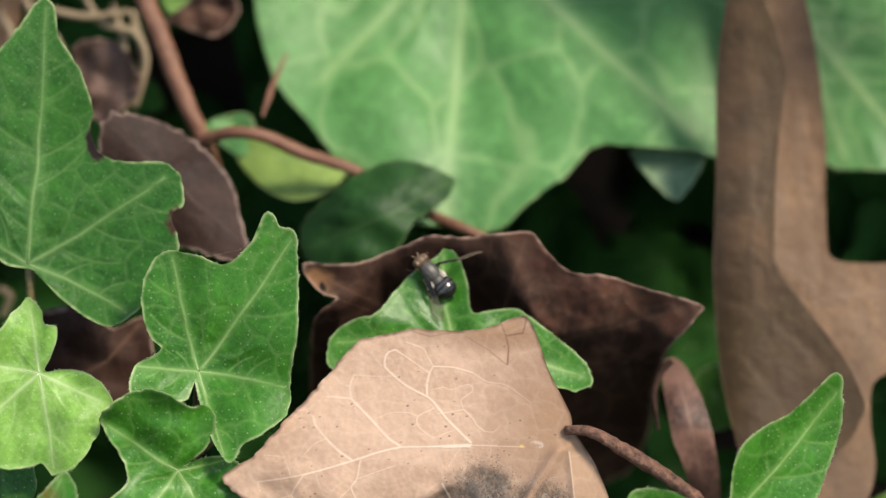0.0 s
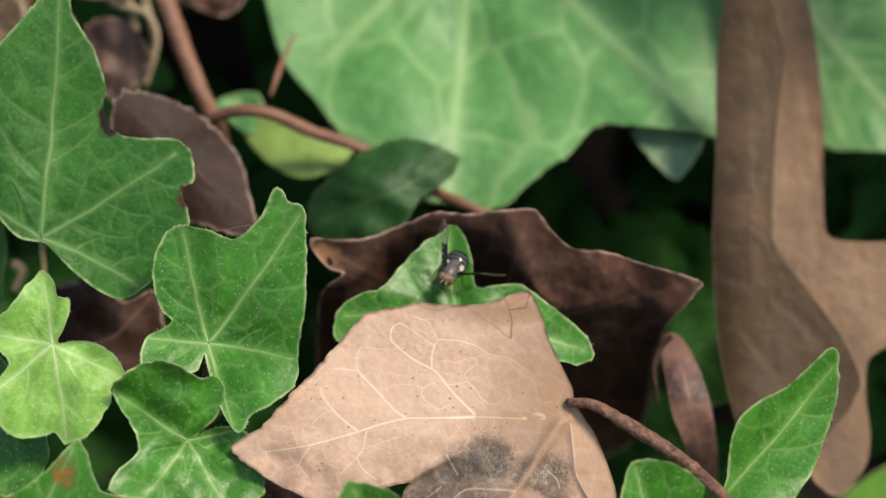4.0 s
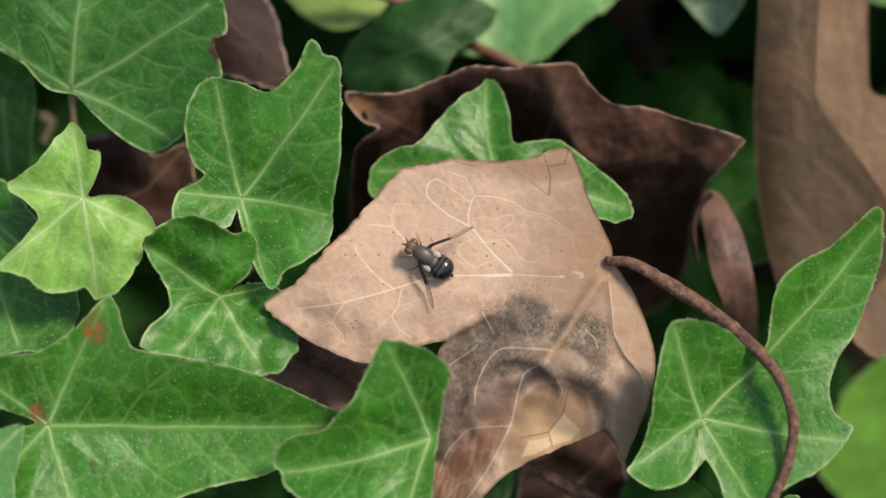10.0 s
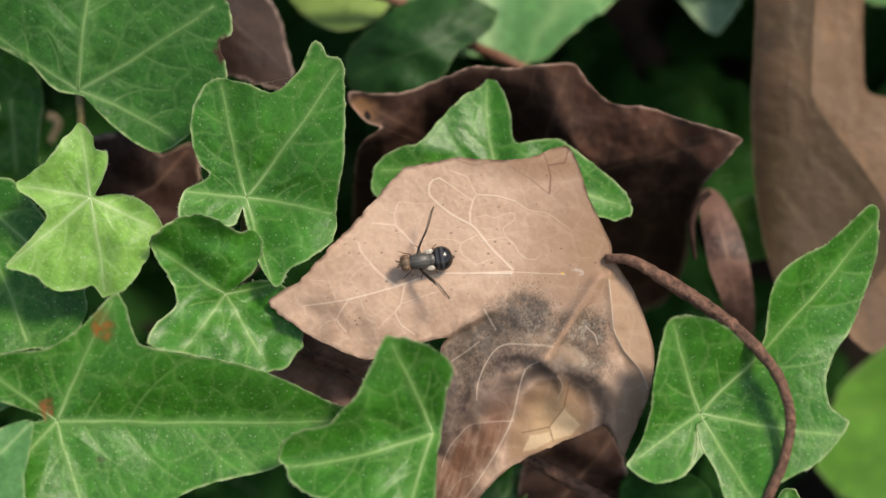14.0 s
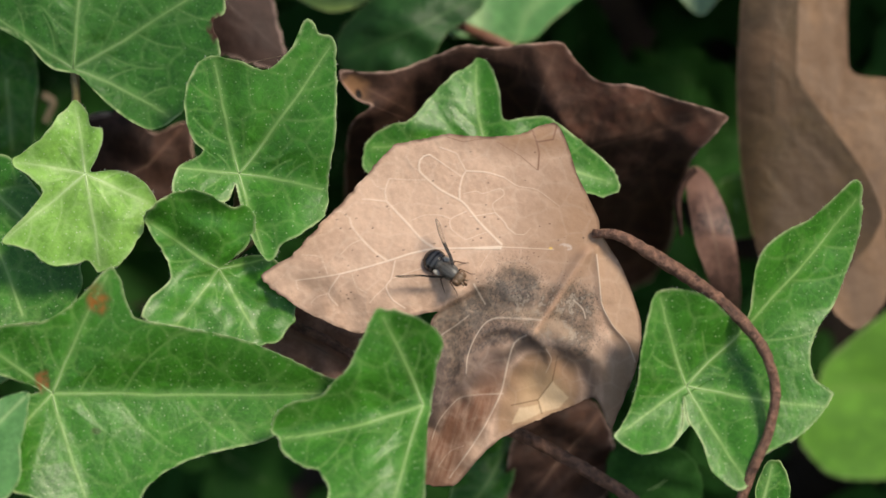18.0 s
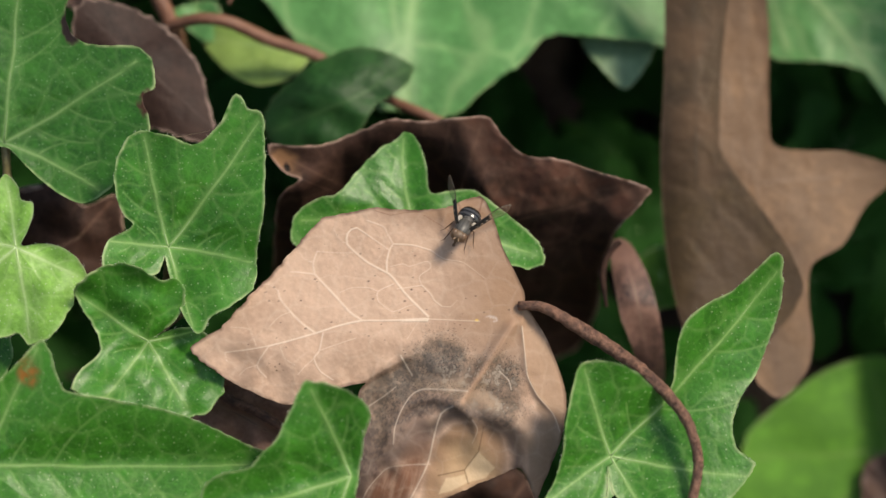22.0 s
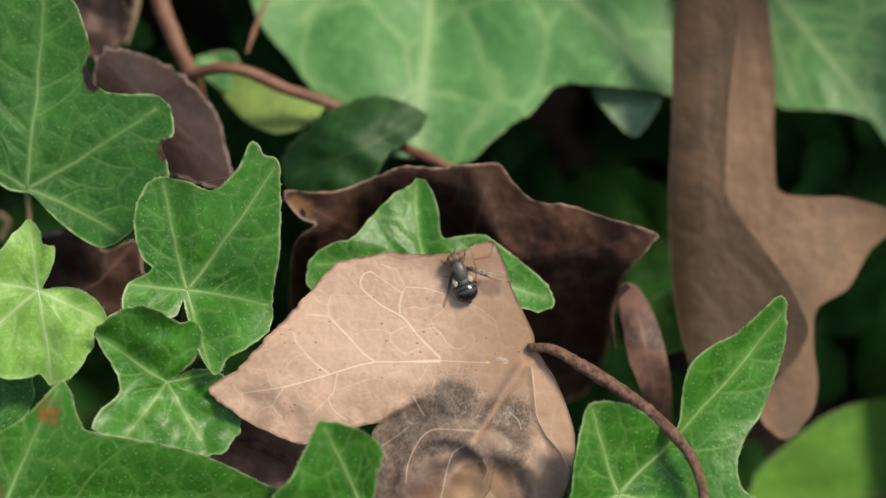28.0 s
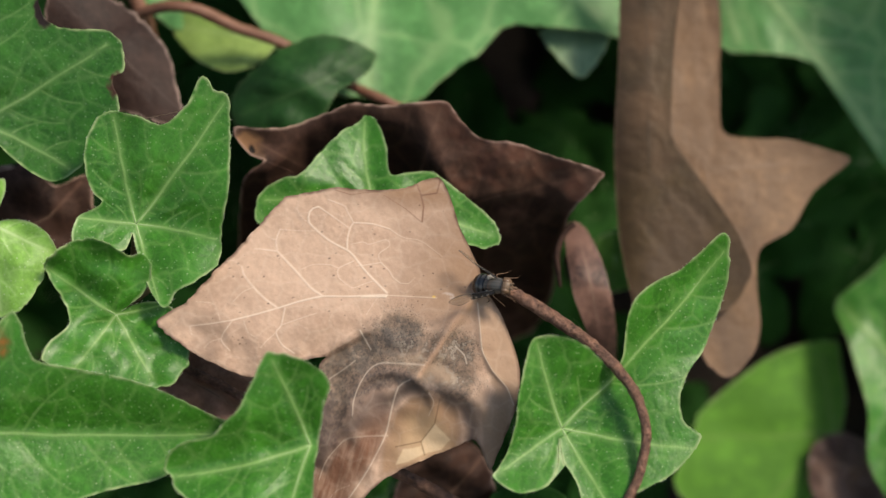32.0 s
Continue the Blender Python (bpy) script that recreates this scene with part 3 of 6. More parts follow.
def back_shape(x, y):
    """Below a crease the leaf leans over, so that it faces down into its own shade."""
    line = 0
    for off in np.linspace(-1.2, 1.2, 7):
        line = line + np.interp(x + off, *BACK_CREASE) / 7
    over = np.clip((x + 12.0) / 3.5, 0, 1)
    d = line - 2.6 * (1 - over) + 0.35 * cloud(94, 3.0, 2)(x, y) - y
    ridges = 0.22 * cloud(96, 2.4, 3)(x, y) * smooth(x, 0.0, 5.0)
    return ridges - 1.7 * (d + np.sqrt(d * d + 0.35)) / 2 + 0.12 * np.clip(y - line, 0, 6) + 0.35 * np.sin(x * 0.9) * np.exp(-((line + 2.0 - y) / 1.5)**2)


def curled_shape(x, y):
    """Rolled over along its length; the far rim turns up again."""
    d = 0.707 * x + 0.707 * y
    return -0.09 * np.clip(d + 1.5, 0, 9)**2 + 0.9 * np.exp(-((d - 4.2) / 0.45)**2) - 0.03 * np.clip(-d, 0, 9)**2


def hang_stain_and_light(x, y):
    """Bands down the leaf, dull blotches, a pale patch, and orange light painted on the tip."""
    bands, blots = cloud(91, 5.0, 2)(x, 0.15 * y), cloud(92, 6.0, 3)(x, y)
    pale, tip = soft_spot(x, y, 3.2, -5.5, 3.2, 5.0, 95, 1.1), soft_spot(x, y, 11.5, 0.6, 2.6, 1.6, 96, 1.0)
    return tint(x, [(pale * 0.6, (0.20, 0.125, 0.08)), (tip * 0.7, (0.36, 0.19, 0.09)), (np.clip(0.5 * bands + 0.1, 0, 0.8), (0.045, 0.028, 0.015)), (np.clip(0.7 * blots - 0.1, 0, 0.7), (0.19, 0.102, 0.05)), (np.clip(0.8 * cloud(93, 5.0, 2)(x, y) - 0.25, 0, 0.6), (0.07, 0.045, 0.03))])


def smooth(v, lo, hi):
    f = np.clip((v - lo) / (hi - lo), 0, 1)
    return f * f * (3 - 2 * f)


def dead_shape(x, y):
    """The lower lobe is puckered, with a hollow under an arched ridge; the side below the stalk falls away."""
    hollow = -1.0 * np.exp(-(((x + 4.0) / 3.0)**2 + ((y + 13.2) / 2.6)**2))
    arch = np.hypot((x + 4.4) / 1.35, y + 12.6)
    ridge = 0.5 * np.exp(-((arch - 4.3) / 0.8)**2) * smooth(y, -14.5, -11.5)
    line = np.interp(-y, (0, 1.6, 3.6, 5.5, 7.1, 8.5, 10.0, 16.0), (0.1, 0.1, 0.3, 0.5, 1.3, 2.5, 3.1, 3.3))
    side = (0.16 * np.exp(-((x - line) / 0.3)**2) - 0.42 * np.clip(x - line, 0, 9)**1.1) * smooth(-y, -0.2, 1.6)
    spur = 0.55 * np.exp(-((x * 0.83 - (y + 0.4) * 0.56) / 0.55)**2) * smooth(-y, 0.6, 1.6) * smooth(y, -8.6, -7.4)
    left = -0.10 * np.clip(-y - 7.0, 0, 30)**1.35
    second = 0.45 * np.exp(-((np.hypot((x + 7.0) / 1.1, y + 10.5) - 3.2) / 0.5)**2) * smooth(y, -12.0, -9.5)
    lip = -0.5 * np.exp(-((y - 8.8) / 0.7)**2) * smooth(-x, 1.5, 5.0)
    crumple = 0.22 * cloud(85, 2.2, 2)(x, y) * smooth(-y, 2.0, 5.0)
    s, along = (x + 13.2) * 0.48 - (y + 6.2) * 0.877, ((x + 13.2) * 0.877 + (y + 6.2) * 0.48) / 4.8
    step = -0.5 * smooth(s, 0.0, 0.6) * np.exp(-(s / 3.5)**2) * smooth(1.2 - along, 0.0, 0.6) * smooth(along, -0.8, -0.2)
    wrinkle = 0.03 * cloud(120, 1.0, 3)(x, y) * smooth(-x, 4.0, 12.0)
    return wrinkle + step + hollow + ridge + side + spur + left + second + lip + crumple




def area(x, y, pts, soft, rag=None):
    """1 inside a closed outline, falling to 0 over a soft, ragged margin."""
    inside = np.zeros(len(x), bool)
    for (ax, ay), (bx, by) in zip(pts, pts[1:] + pts[:1]):
        if ay != by:
            inside ^= ((ay > y) != (by > y)) & (x < (bx - ax) * (y - ay) / (by - ay) + ax)
    d = line_distance(x, y, pts + pts[:1]) * np.where(inside, 1, -1)
    if rag is not None:
        d = d + rag
    return smooth(d, -soft, soft)


def mould_and_dark_tones(x, y):
    n, f, g = cloud(80, 2.6, 4)(x, y), cloud(81, 0.5, 3)(x, y), cloud(86, 0.2, 2)(x, y)
    streak = cloud(88, 0.5, 3)(x * 1.6 - y * 0.5, 0.22 * y + 0.1 * x)
    grain = np.clip(0.62 + 0.35 * f + 0.35 * g, 0, 1)
    prick = np.random.default_rng(82)
    dots = np.zeros(len(x))
    for _ in range(70):
        cx, cy, cr = prick.uniform(-22, -0.5), prick.uniform(-6, 8), prick.uniform(0.035, 0.085)
        dots = np.maximum(dots, np.exp(-(((x - cx) / cr)**2 + ((y - cy) / (0.8 * cr))**2)))
    warm = np.clip(1.3 - np.hypot((x + 0.2) / 6.5, (y - 1.0) / 6.5) + 0.1 * n, 0, 1) * 0.75
    top = area(x, y, [(-12.4, 7.6), (-11.3, 8.3), (-8.4, 8.0), (-4.1, 9.0), (-3.0, 9.1), (-1.7, 6.8), (-3.5, 6.3), (-5.5, 6.5), (-8.6, 6.8)], 1.3, 0.4 * n)
    side = area(x, y, [(0.4, -0.4), (2.5, -3.0), (4.1, -7.0), (3.6, -10.5), (1.5, -16.0), (0.5, -14.5), (0.3, -10.5), (1.5, -8.7), (0.6, -6.3), (-0.1, -3.0)], 0.3, 0.1 * n)
    olive = area(x, y, [(-0.4, -8.7), (1.8, -8.5), (2.9, -10.5), (1.6, -13.6), (-0.4, -12.9)], 0.5, 0.25 * n)
    grey = area(x, y, [(-13.5, -6.3), (-11.1, -5.0), (-8.6, -3.9), (-6.4, -2.3), (-5.0, -3.4), (-3.9, -4.4), (-1.5, -4.1), (-0.2, -4.8), (0.3, -8.7), (-0.6, -10.5), (-4.2, -9.2), (-6.4, -9.0), (-8.6, -8.7), (-9.9, -10.5), (-11.1, -13.1), (-13.1, -14.2), (-13.5, -10.1)], 1.0, 0.1 + 0.5 * n + 0.2 * f)
    bruise = area(x, y, [(-10.0, -4.1), (-8.6, -3.0), (-6.4, -2.8), (-4.6, -4.1), (-4.2, -5.2), (-5.9, -6.1), (-8.6, -6.5), (-10.0, -5.6)], 0.8, 0.5 * n + 0.3 * f)
    blue = area(x, y, [(-7.3, -4.1), (-5.5, -4.2), (-5.1, -5.2), (-6.4, -5.7), (-7.5, -5.2)], 0.5, 0.3 * f)
    pale = area(x, y, [(-8.4, -6.2), (-6.4, -6.0), (-4.8, -5.7), (-2.8, -6.5), (-1.5, -7.6), (-2.8, -8.5), (-4.6, -7.8), (-6.8, -6.7)], 0.4, 0.35 * f)
    flecks = np.clip((f + 0.8 * g - 0.35) * 3, 0, 1) * area(x, y, [(-6.8, -4.1), (-0.4, -4.1), (0.1, -9.2), (-4.2, -8.3), (-6.4, -7.4)], 0.6)
    wine = area(x, y, [(-10.2, -10.5), (-8.6, -8.7), (-6.4, -9.0), (-7.1, -12.7), (-10.6, -12.9), (-12.4, -14.9), (-13.1, -13.6)], 0.95, 0.2 * n)
    lobe = area(x, y, [(-7.2, -10.9), (-7.4, -12.9), (-9.7, -16.9), (-11.5, -20.6), (-15.3, -20.6), (-13.7, -16.7), (-12.4, -14.7), (-11.1, -12.9), (-9.1, -11.6)], 0.85, 0.25 * n)
    strip = area(x, y, [(-12.4, -8.3), (-11.5, -10.1), (-11.4, -12.9), (-12.5, -15.3), (-13.5, -15.3), (-13.5, -8.3)], 0.66, 0.15 * n)
    hollow = area(x, y, [(-6.7, -10.5), (-5.5, -9.3), (-3.3, -9.0), (-1.4, -9.8), (-1.0, -12.3), (-1.3, -13.8), (-4.2, -14.7), (-6.4, -15.6), (-7.9, -15.9), (-7.6, -13.1)], 0.47, 0.12 * n)
    amber = area(x, y, [(-6.5, -12.5), (-5.5, -10.9), (-3.9, -10.5), (-1.7, -12.9), (-1.7, -13.8), (-4.2, -14.7), (-6.4, -14.9)], 0.76, 0.25 * n)
    patch = area(x, y, [(-4.5, -13.1), (-3.4, -11.6), (-2.1, -12.9), (-2.8, -13.8), (-4.2, -14.1)], 0.09, 0.04 * f)
    patch2 = area(x, y, [(-6.0, -13.7), (-4.5, -13.5), (-4.2, -14.1), (-5.5, -14.7), (-6.6, -15.0)], 0.1, 0.04 * f)
    cracks = np.exp(-(line_distance(x, y, [(-3.0, -9.6), (-3.4, -11.6), (-4.5, -13.1), (-4.2, -14.2)]) / 0.06)**2) + np.exp(-(line_distance(x, y, [(-6.6, -13.5), (-4.5, -13.1)]) / 0.06)**2)
    # arch, arch2: dark bands laid along both arched ridges
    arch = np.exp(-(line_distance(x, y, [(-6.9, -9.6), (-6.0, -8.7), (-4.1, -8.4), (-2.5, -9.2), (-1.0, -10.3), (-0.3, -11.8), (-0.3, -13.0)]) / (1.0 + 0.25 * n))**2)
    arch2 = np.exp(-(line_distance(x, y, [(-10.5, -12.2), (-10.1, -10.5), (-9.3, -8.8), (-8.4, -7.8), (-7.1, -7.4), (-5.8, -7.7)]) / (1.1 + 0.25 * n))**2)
    # dark spot painted for the shaded gap between tip and lower lobe
    hole = np.exp(-(line_distance(x, y, [(-13.5, -6.5), (-12.4, -6.8)]) / 0.5)**2)
    tip = np.exp(-(((x + 0.75) / 0.35)**2 + ((y + 13.2) / 0.3)**2))
    spur = np.exp(-(line_distance(x, y, [(-0.6, -1.2), (-1.6, -2.9), (-3.0, -5.1), (-4.7, -7.5)]) / 0.24)**2)
    seam = 0.7 * np.exp(-(line_distance(x, y, [(-11.7, 7.7), (-10.4, 7.3), (-9.3, 7.5), (-8.2, 7.6)]) / 0.05)**2) + 0.7 * np.exp(-(line_distance(x, y, [(-7.7, 7.3), (-5.9, 6.2), (-4.6, 5.1)]) / 0.045)**2)
    seam = seam + np.exp(-(line_distance(x, y, [(-5.1, 8.6), (-4.6, 7.3), (-4.4, 6.4), (-4.5, 5.1)]) / 0.075)**2) + np.exp(-(line_distance(x, y, [(-4.6, 7.3), (-3.3, 7.5), (-3.0, 8.6)]) / 0.075)**2)
    ends = soft_spot(x, y, -23.0, -7.2, 1.6, 0.9, 83, 0.8) * 0.6
    glue = soft_spot(x, y, -2.4, -1.0, 0.5, 0.3, 84, 0.4) * np.clip(0.6 + 1.2 * f, 0, 1)
    amb = soft_spot(x, y, -3.5, -1.1, 0.16, 0.11, 89, 0.4)
    drab = smooth(-0.55 * x - 0.83 * y, 8.0, 16.0) * np.clip(0.6 + 0.6 * n, 0, 1) * (1 - grey) * (y > -8)
    layers = [(drab * 0.5, (0.33, 0.225, 0.16)), (warm, (0.40, 0.225, 0.125)), (top * 0.8, (0.33, 0.18, 0.095)), (np.clip(1.2 * seam, 0, 1) * 0.9, (0.17, 0.07, 0.04)), (side * 0.6, (0.42, 0.265, 0.165)), (olive * 0.4, (0.19, 0.135, 0.082)),
                    (grey * np.clip(0.6 + 0.4 * grain, 0, 0.94), (0.108, 0.083, 0.064)), (bruise * 0.45, (0.085, 0.075, 0.068)), (blue * 0.5, (0.05, 0.05, 0.055)),
                    (pale * 0.75, (0.40, 0.285, 0.195)), (flecks * 0.55, (0.42, 0.34, 0.27))]
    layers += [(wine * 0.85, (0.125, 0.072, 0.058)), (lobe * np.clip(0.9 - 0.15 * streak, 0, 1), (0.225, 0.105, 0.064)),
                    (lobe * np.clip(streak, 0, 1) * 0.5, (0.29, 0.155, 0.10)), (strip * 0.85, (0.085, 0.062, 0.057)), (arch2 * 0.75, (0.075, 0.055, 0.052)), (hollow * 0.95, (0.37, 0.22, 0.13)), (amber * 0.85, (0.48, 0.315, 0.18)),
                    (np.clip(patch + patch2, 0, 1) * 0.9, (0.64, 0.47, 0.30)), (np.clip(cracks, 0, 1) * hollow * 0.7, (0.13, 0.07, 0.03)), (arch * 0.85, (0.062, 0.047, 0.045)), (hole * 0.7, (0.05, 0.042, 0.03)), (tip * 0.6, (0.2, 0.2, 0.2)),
                    (spur * 0.8, (0.40, 0.235, 0.15)), (np.clip(1.3 * dots, 0, 0.95), (0.085, 0.045, 0.03)), (ends, (0.12, 0.09, 0.08)), (glue * 0.8, (0.72, 0.68, 0.66)), (amb, (0.65, 0.42, 0.12))]
    return tint(x, layers)


def mould_growth(x, y):
    """How thick the black mould specks lie on the dead leaf."""
    n = cloud(101, 2.2, 3)(x, y)
    bed = area(x, y, [(-11.5, -5.5), (-9.0, -3.0), (-6.4, -1.8), (-3.0, -3.0), (0.2, -3.6), (1.6, -6.5), (1.2, -9.5), (-1.5, -9.3), (-4.0, -8.3), (-7.0, -7.5), (-11.0, -9.0)], 1.5, 0.9 * n)
    heart = soft_spot(x, y, -7.6, -4.2, 1.6, 1.1, 102, 0.9) + soft_spot(x, y, -5.4, -4.3, 1.2, 1.0, 103, 0.9) + 0.8 * soft_spot(x, y, -1.0, -5.6, 1.3, 2.0, 104, 0.9) + 0.6 * soft_spot(x, y, -0.3, -9.2, 1.5, 1.2, 105, 0.9)
    bare = soft_spot(x, y, -4.8, -5.8, 2.2, 0.6, 106, 0.9) + soft_spot(x, y, -3.0, -7.6, 1.6, 0.7, 107, 0.9)
    return np.clip(0.62 * bed + 0.34 * heart - 0.45 * bare + 0.12 * n * bed, 0, 1)


STALK_LINE = ((-0.1, 0.05, -0.15), (0.7, 0.05, 0.35), (1.7, 0.0, 0.8), (3.5, -1.0, 1.0), (6.1, -2.6, 1.6), (9.2, -4.8, 2.9), (11.5, -7.0, 4.5), (12.8, -8.9, 5.2), (13.6, -11.8, 5.7), (13.1, -15.0, 5.9), (12.0, -17.6, 5.9), (10.9, -20.5, 5.6), (9.8, -24.0, 4.2), (8.6, -28.0, 0.0))

# veins of the dead leaf: half-width, strength and course
MIDRIB_VEINS = ((0.1, 0.8, ((-7.4, -1.0), (-8.0, -1.0), (-10.2, -1.1), (-12.7, -1.1))),
    (0.1, 0.74, ((-12.7, -1.1), (-14.5, -1.5), (-16.4, -2.1), (-18.5, -2.7), (-20.1, -3.1))),
    (0.07, 0.5, ((-20.1, -3.1), (-21.9, -3.4), (-23.6, -3.6))),
    (0.07, 0.4, ((-3.3, -1.2), (-5.3, -1.1), (-7.4, -1.0))),
    (0.1, 0.76, ((-7.4, -0.8), (-9.1, 0.9), (-10.3, 2.4), (-10.7, 2.7), (-12.2, 3.5), (-13.2, 4.3), (-13.9, 5.0), (-13.9, 5.7), (-13.7, 6.1), (-13.1, 6.3))),
    (0.07, 0.5, ((-13.1, 6.3), (-12.2, 5.7), (-11.2, 5.0), (-10.5, 4.5))),
    (0.09, 0.66, ((-10.7, 2.7), (-10.7, 3.6), (-10.5, 4.5), (-10.2, 5.0))),)
UPPER_VEINS = ((0.07, 0.52, ((-10.2, 5.0), (-10.7, 5.9), (-11.0, 6.4), (-12.3, 6.9))),
    (0.08, 0.6, ((-10.2, 5.0), (-8.6, 4.9), (-7.2, 4.5))),
    (0.05, 0.35, ((-7.2, 4.5), (-6.1, 3.8), (-4.6, 3.5), (-2.8, 2.2))),
    (0.1, 0.74, ((-12.7, -1.1), (-13.7, -0.4), (-14.7, 0.7), (-16.5, 2.6))),
    (0.08, 0.55, ((-16.5, 2.6), (-16.6, 3.5), (-16.3, 4.4))),
    (0.07, 0.55, ((-16.5, 2.6), (-17.4, 2.7), (-18.4, 2.8))),
    (0.05, 0.35, ((-16.3, 4.4), (-14.7, 4.3), (-13.2, 4.3))),
    (0.09, 0.64, ((-16.4, -2.1), (-17.5, -1.3), (-18.4, -0.4), (-19.2, 0.6), (-19.4, 1.3))),
    (0.05, 0.35, ((-19.4, 1.3), (-20.2, 1.8), (-21.0, 1.6))),)
NET_VEINS = ((0.07, 0.52, ((-7.9, 1.7), (-7.2, 1.0), (-6.9, 0.5), (-6.3, -0.0))),
    (0.06, 0.42, ((-7.9, 1.7), (-9.1, 1.5), (-9.9, 1.4))),
    (0.06, 0.42, ((-10.2, 1.8), (-11.4, 1.2), (-11.4, 0.5), (-10.9, -0.0))),
    (0.05, 0.35, ((-11.4, 1.2), (-12.2, 1.5), (-13.5, 1.5), (-14.5, 1.1))),
    (0.05, 0.38, ((-7.9, 1.7), (-8.1, 2.4), (-7.2, 3.1), (-7.5, 3.6), (-8.9, 3.2), (-9.4, 3.4), (-10.4, 3.2))),
    (0.05, 0.3, ((-6.3, -0.0), (-5.6, -0.0), (-5.1, 0.5))),
    (0.05, 0.32, ((-10.9, -0.0), (-10.2, -0.4), (-9.1, -0.0), (-8.4, 0.2))),
    (0.05, 0.32, ((-13.9, 5.0), (-14.5, 5.4), (-15.0, 6.3))),)
EDGE_VEINS = ((0.05, 0.32, ((-16.6, 3.5), (-17.3, 3.8), (-17.8, 4.5))),
    (0.08, 0.56, ((-15.8, -2.1), (-16.1, -3.5), (-16.5, -4.1), (-16.0, -5.1), (-15.0, -5.8))),
    (0.05, 0.38, ((-16.1, -3.5), (-15.0, -3.1), (-13.2, -2.5))),
    (0.05, 0.34, ((-16.5, -4.1), (-17.3, -4.8), (-17.8, -5.4))),
    (0.07, 0.46, ((-20.1, -3.1), (-21.0, -4.6), (-20.3, -5.6))),
    (0.05, 0.34, ((-21.0, -4.6), (-21.9, -4.9), (-22.4, -5.4))),
    (0.05, 0.36, ((-23.6, -3.6), (-23.4, -4.4))),
    (0.05, 0.34, ((-21.1, -3.1), (-21.7, -1.8), (-23.1, -1.6))),
    (0.05, 0.3, ((-18.4, -0.4), (-19.3, -0.8), (-20.1, -1.6))),
    (0.05, 0.3, ((-19.2, -3.1), (-18.8, -4.1), (-18.0, -4.6))),)
LOBE_VEINS = ((0.05, 0.34, ((-8.1, -1.1), (-8.6, -1.8), (-9.1, -2.6))),
    (0.1, 0.62, ((-5.5, -7.9), (-6.4, -8.5), (-6.9, -10.1), (-7.3, -12.0), (-7.6, -12.9), (-8.6, -14.9), (-9.7, -16.7), (-11.5, -19.3))),
    (0.09, 0.58, ((-4.3, -6.7), (-6.4, -6.6), (-7.9, -6.6), (-8.8, -7.1), (-9.6, -8.3), (-10.1, -9.7), (-10.2, -10.9))),
    (0.08, 0.47, ((-7.3, -12.6), (-9.1, -12.6), (-10.6, -12.8), (-11.5, -13.6), (-12.4, -14.8), (-12.9, -16.2))),
    (0.08, 0.55, ((-12.1, -7.9), (-10.9, -7.1), (-10.0, -6.4))),
    (0.09, 0.7, ((-9.6, -3.9), (-9.1, -4.8), (-8.7, -5.5))),
    (0.09, 0.7, ((-1.7, -5.2), (-1.0, -5.9), (-0.8, -6.6))),)
FOLD_VEINS = ((0.09, 0.66, ((0.1, -1.6), (0.3, -3.6), (0.5, -5.5), (1.3, -7.1), (2.5, -8.5), (3.1, -10.0))),
    (0.07, 0.39, ((-3.9, -9.0), (-3.5, -9.8), (-3.9, -10.9))),
    (0.06, 0.35, ((-10.4, -16.7), (-11.5, -17.2), (-12.4, -18.4))),)
DEAD_VEINS = MIDRIB_VEINS + UPPER_VEINS + NET_VEINS + EDGE_VEINS + LOBE_VEINS + FOLD_VEINS

# ---- leaves ----
leaf("ivy_leaf", (2.36, 37.89, -32.0), ((200.7, 20.09), (209.2, 20.90), (221.4, 22.30), (231.3, 22.79), (242.6, 24.55), (250.0, 26.07), (258.4, 27.53), (266.4, 27.40), (273.3, 27.90), (276.4, 27.22), (283.7, 25.12), (288.8, 24.51), (295.2, 23.22), (299.1, 23.32), (302.8, 24.46), (311.4, 28.01), (316.2, 31.01), (328.3, 28.92), (354.5, 24.88), (38.8, 17.71), (95.1, 15.18), (150.7, 17.82), (182.5, 19.43)), ((265, 26.3, 0), (228, 19.3, 0), (314, 27.2, 0), (1, 21.7, 0), (178, 16.9, 0),), FAR, VEINGREEN,
     "large glossy pale green ivy leaf high behind the others", slope=(0, -0.35), step=0.3, wave=0.8, crease=0.5, lift=2.2, seed=31, cell=7.0, cell_strength=0.4, branch=False)
leaf("ivy_leaf", (31.36, 29.84, -34.0), ((270.2, 9.26), (274.0, 12.33), (279.9, 14.44), (289.7, 15.35), (300.2, 17.10), (305.8, 19.61), (307.7, 23.28), (306.0, 27.07), (304.8, 30.85), (316.5, 28.27), (335.0, 22.39), (359.4, 14.51), (52.1, 7.91), (123.7, 5.07), (247.6, 4.46)), ((306, 28.2, 0), (285, 13.7, 0),), FAR, VEINGREEN,
     "large blurred light green ivy leaf with pale midrib", slope=(0, -0.3), step=0.3, wave=0.8, crease=0.5, lift=2.4, seed=32, cell=6.0, cell_strength=0.4)
leaf("ivy_leaf", (19.1, 15.8, -25.5), ((154.2, 3.44), (96.7, 1.71), (17.9, 3.26), (349.9, 2.84), (307.7, 2.78), (278.9, 3.24), (234.8, 2.08), (173.7, 2.72)), ((280, 2.6, 0),), PALEBACK, VEINGREEN,
     "small pale green ivy leaf tip in half shade", slope=(0.2, -0.5), step=0.25, wave=0.3, seed=33, tubes=0, branch=False, cell=0)
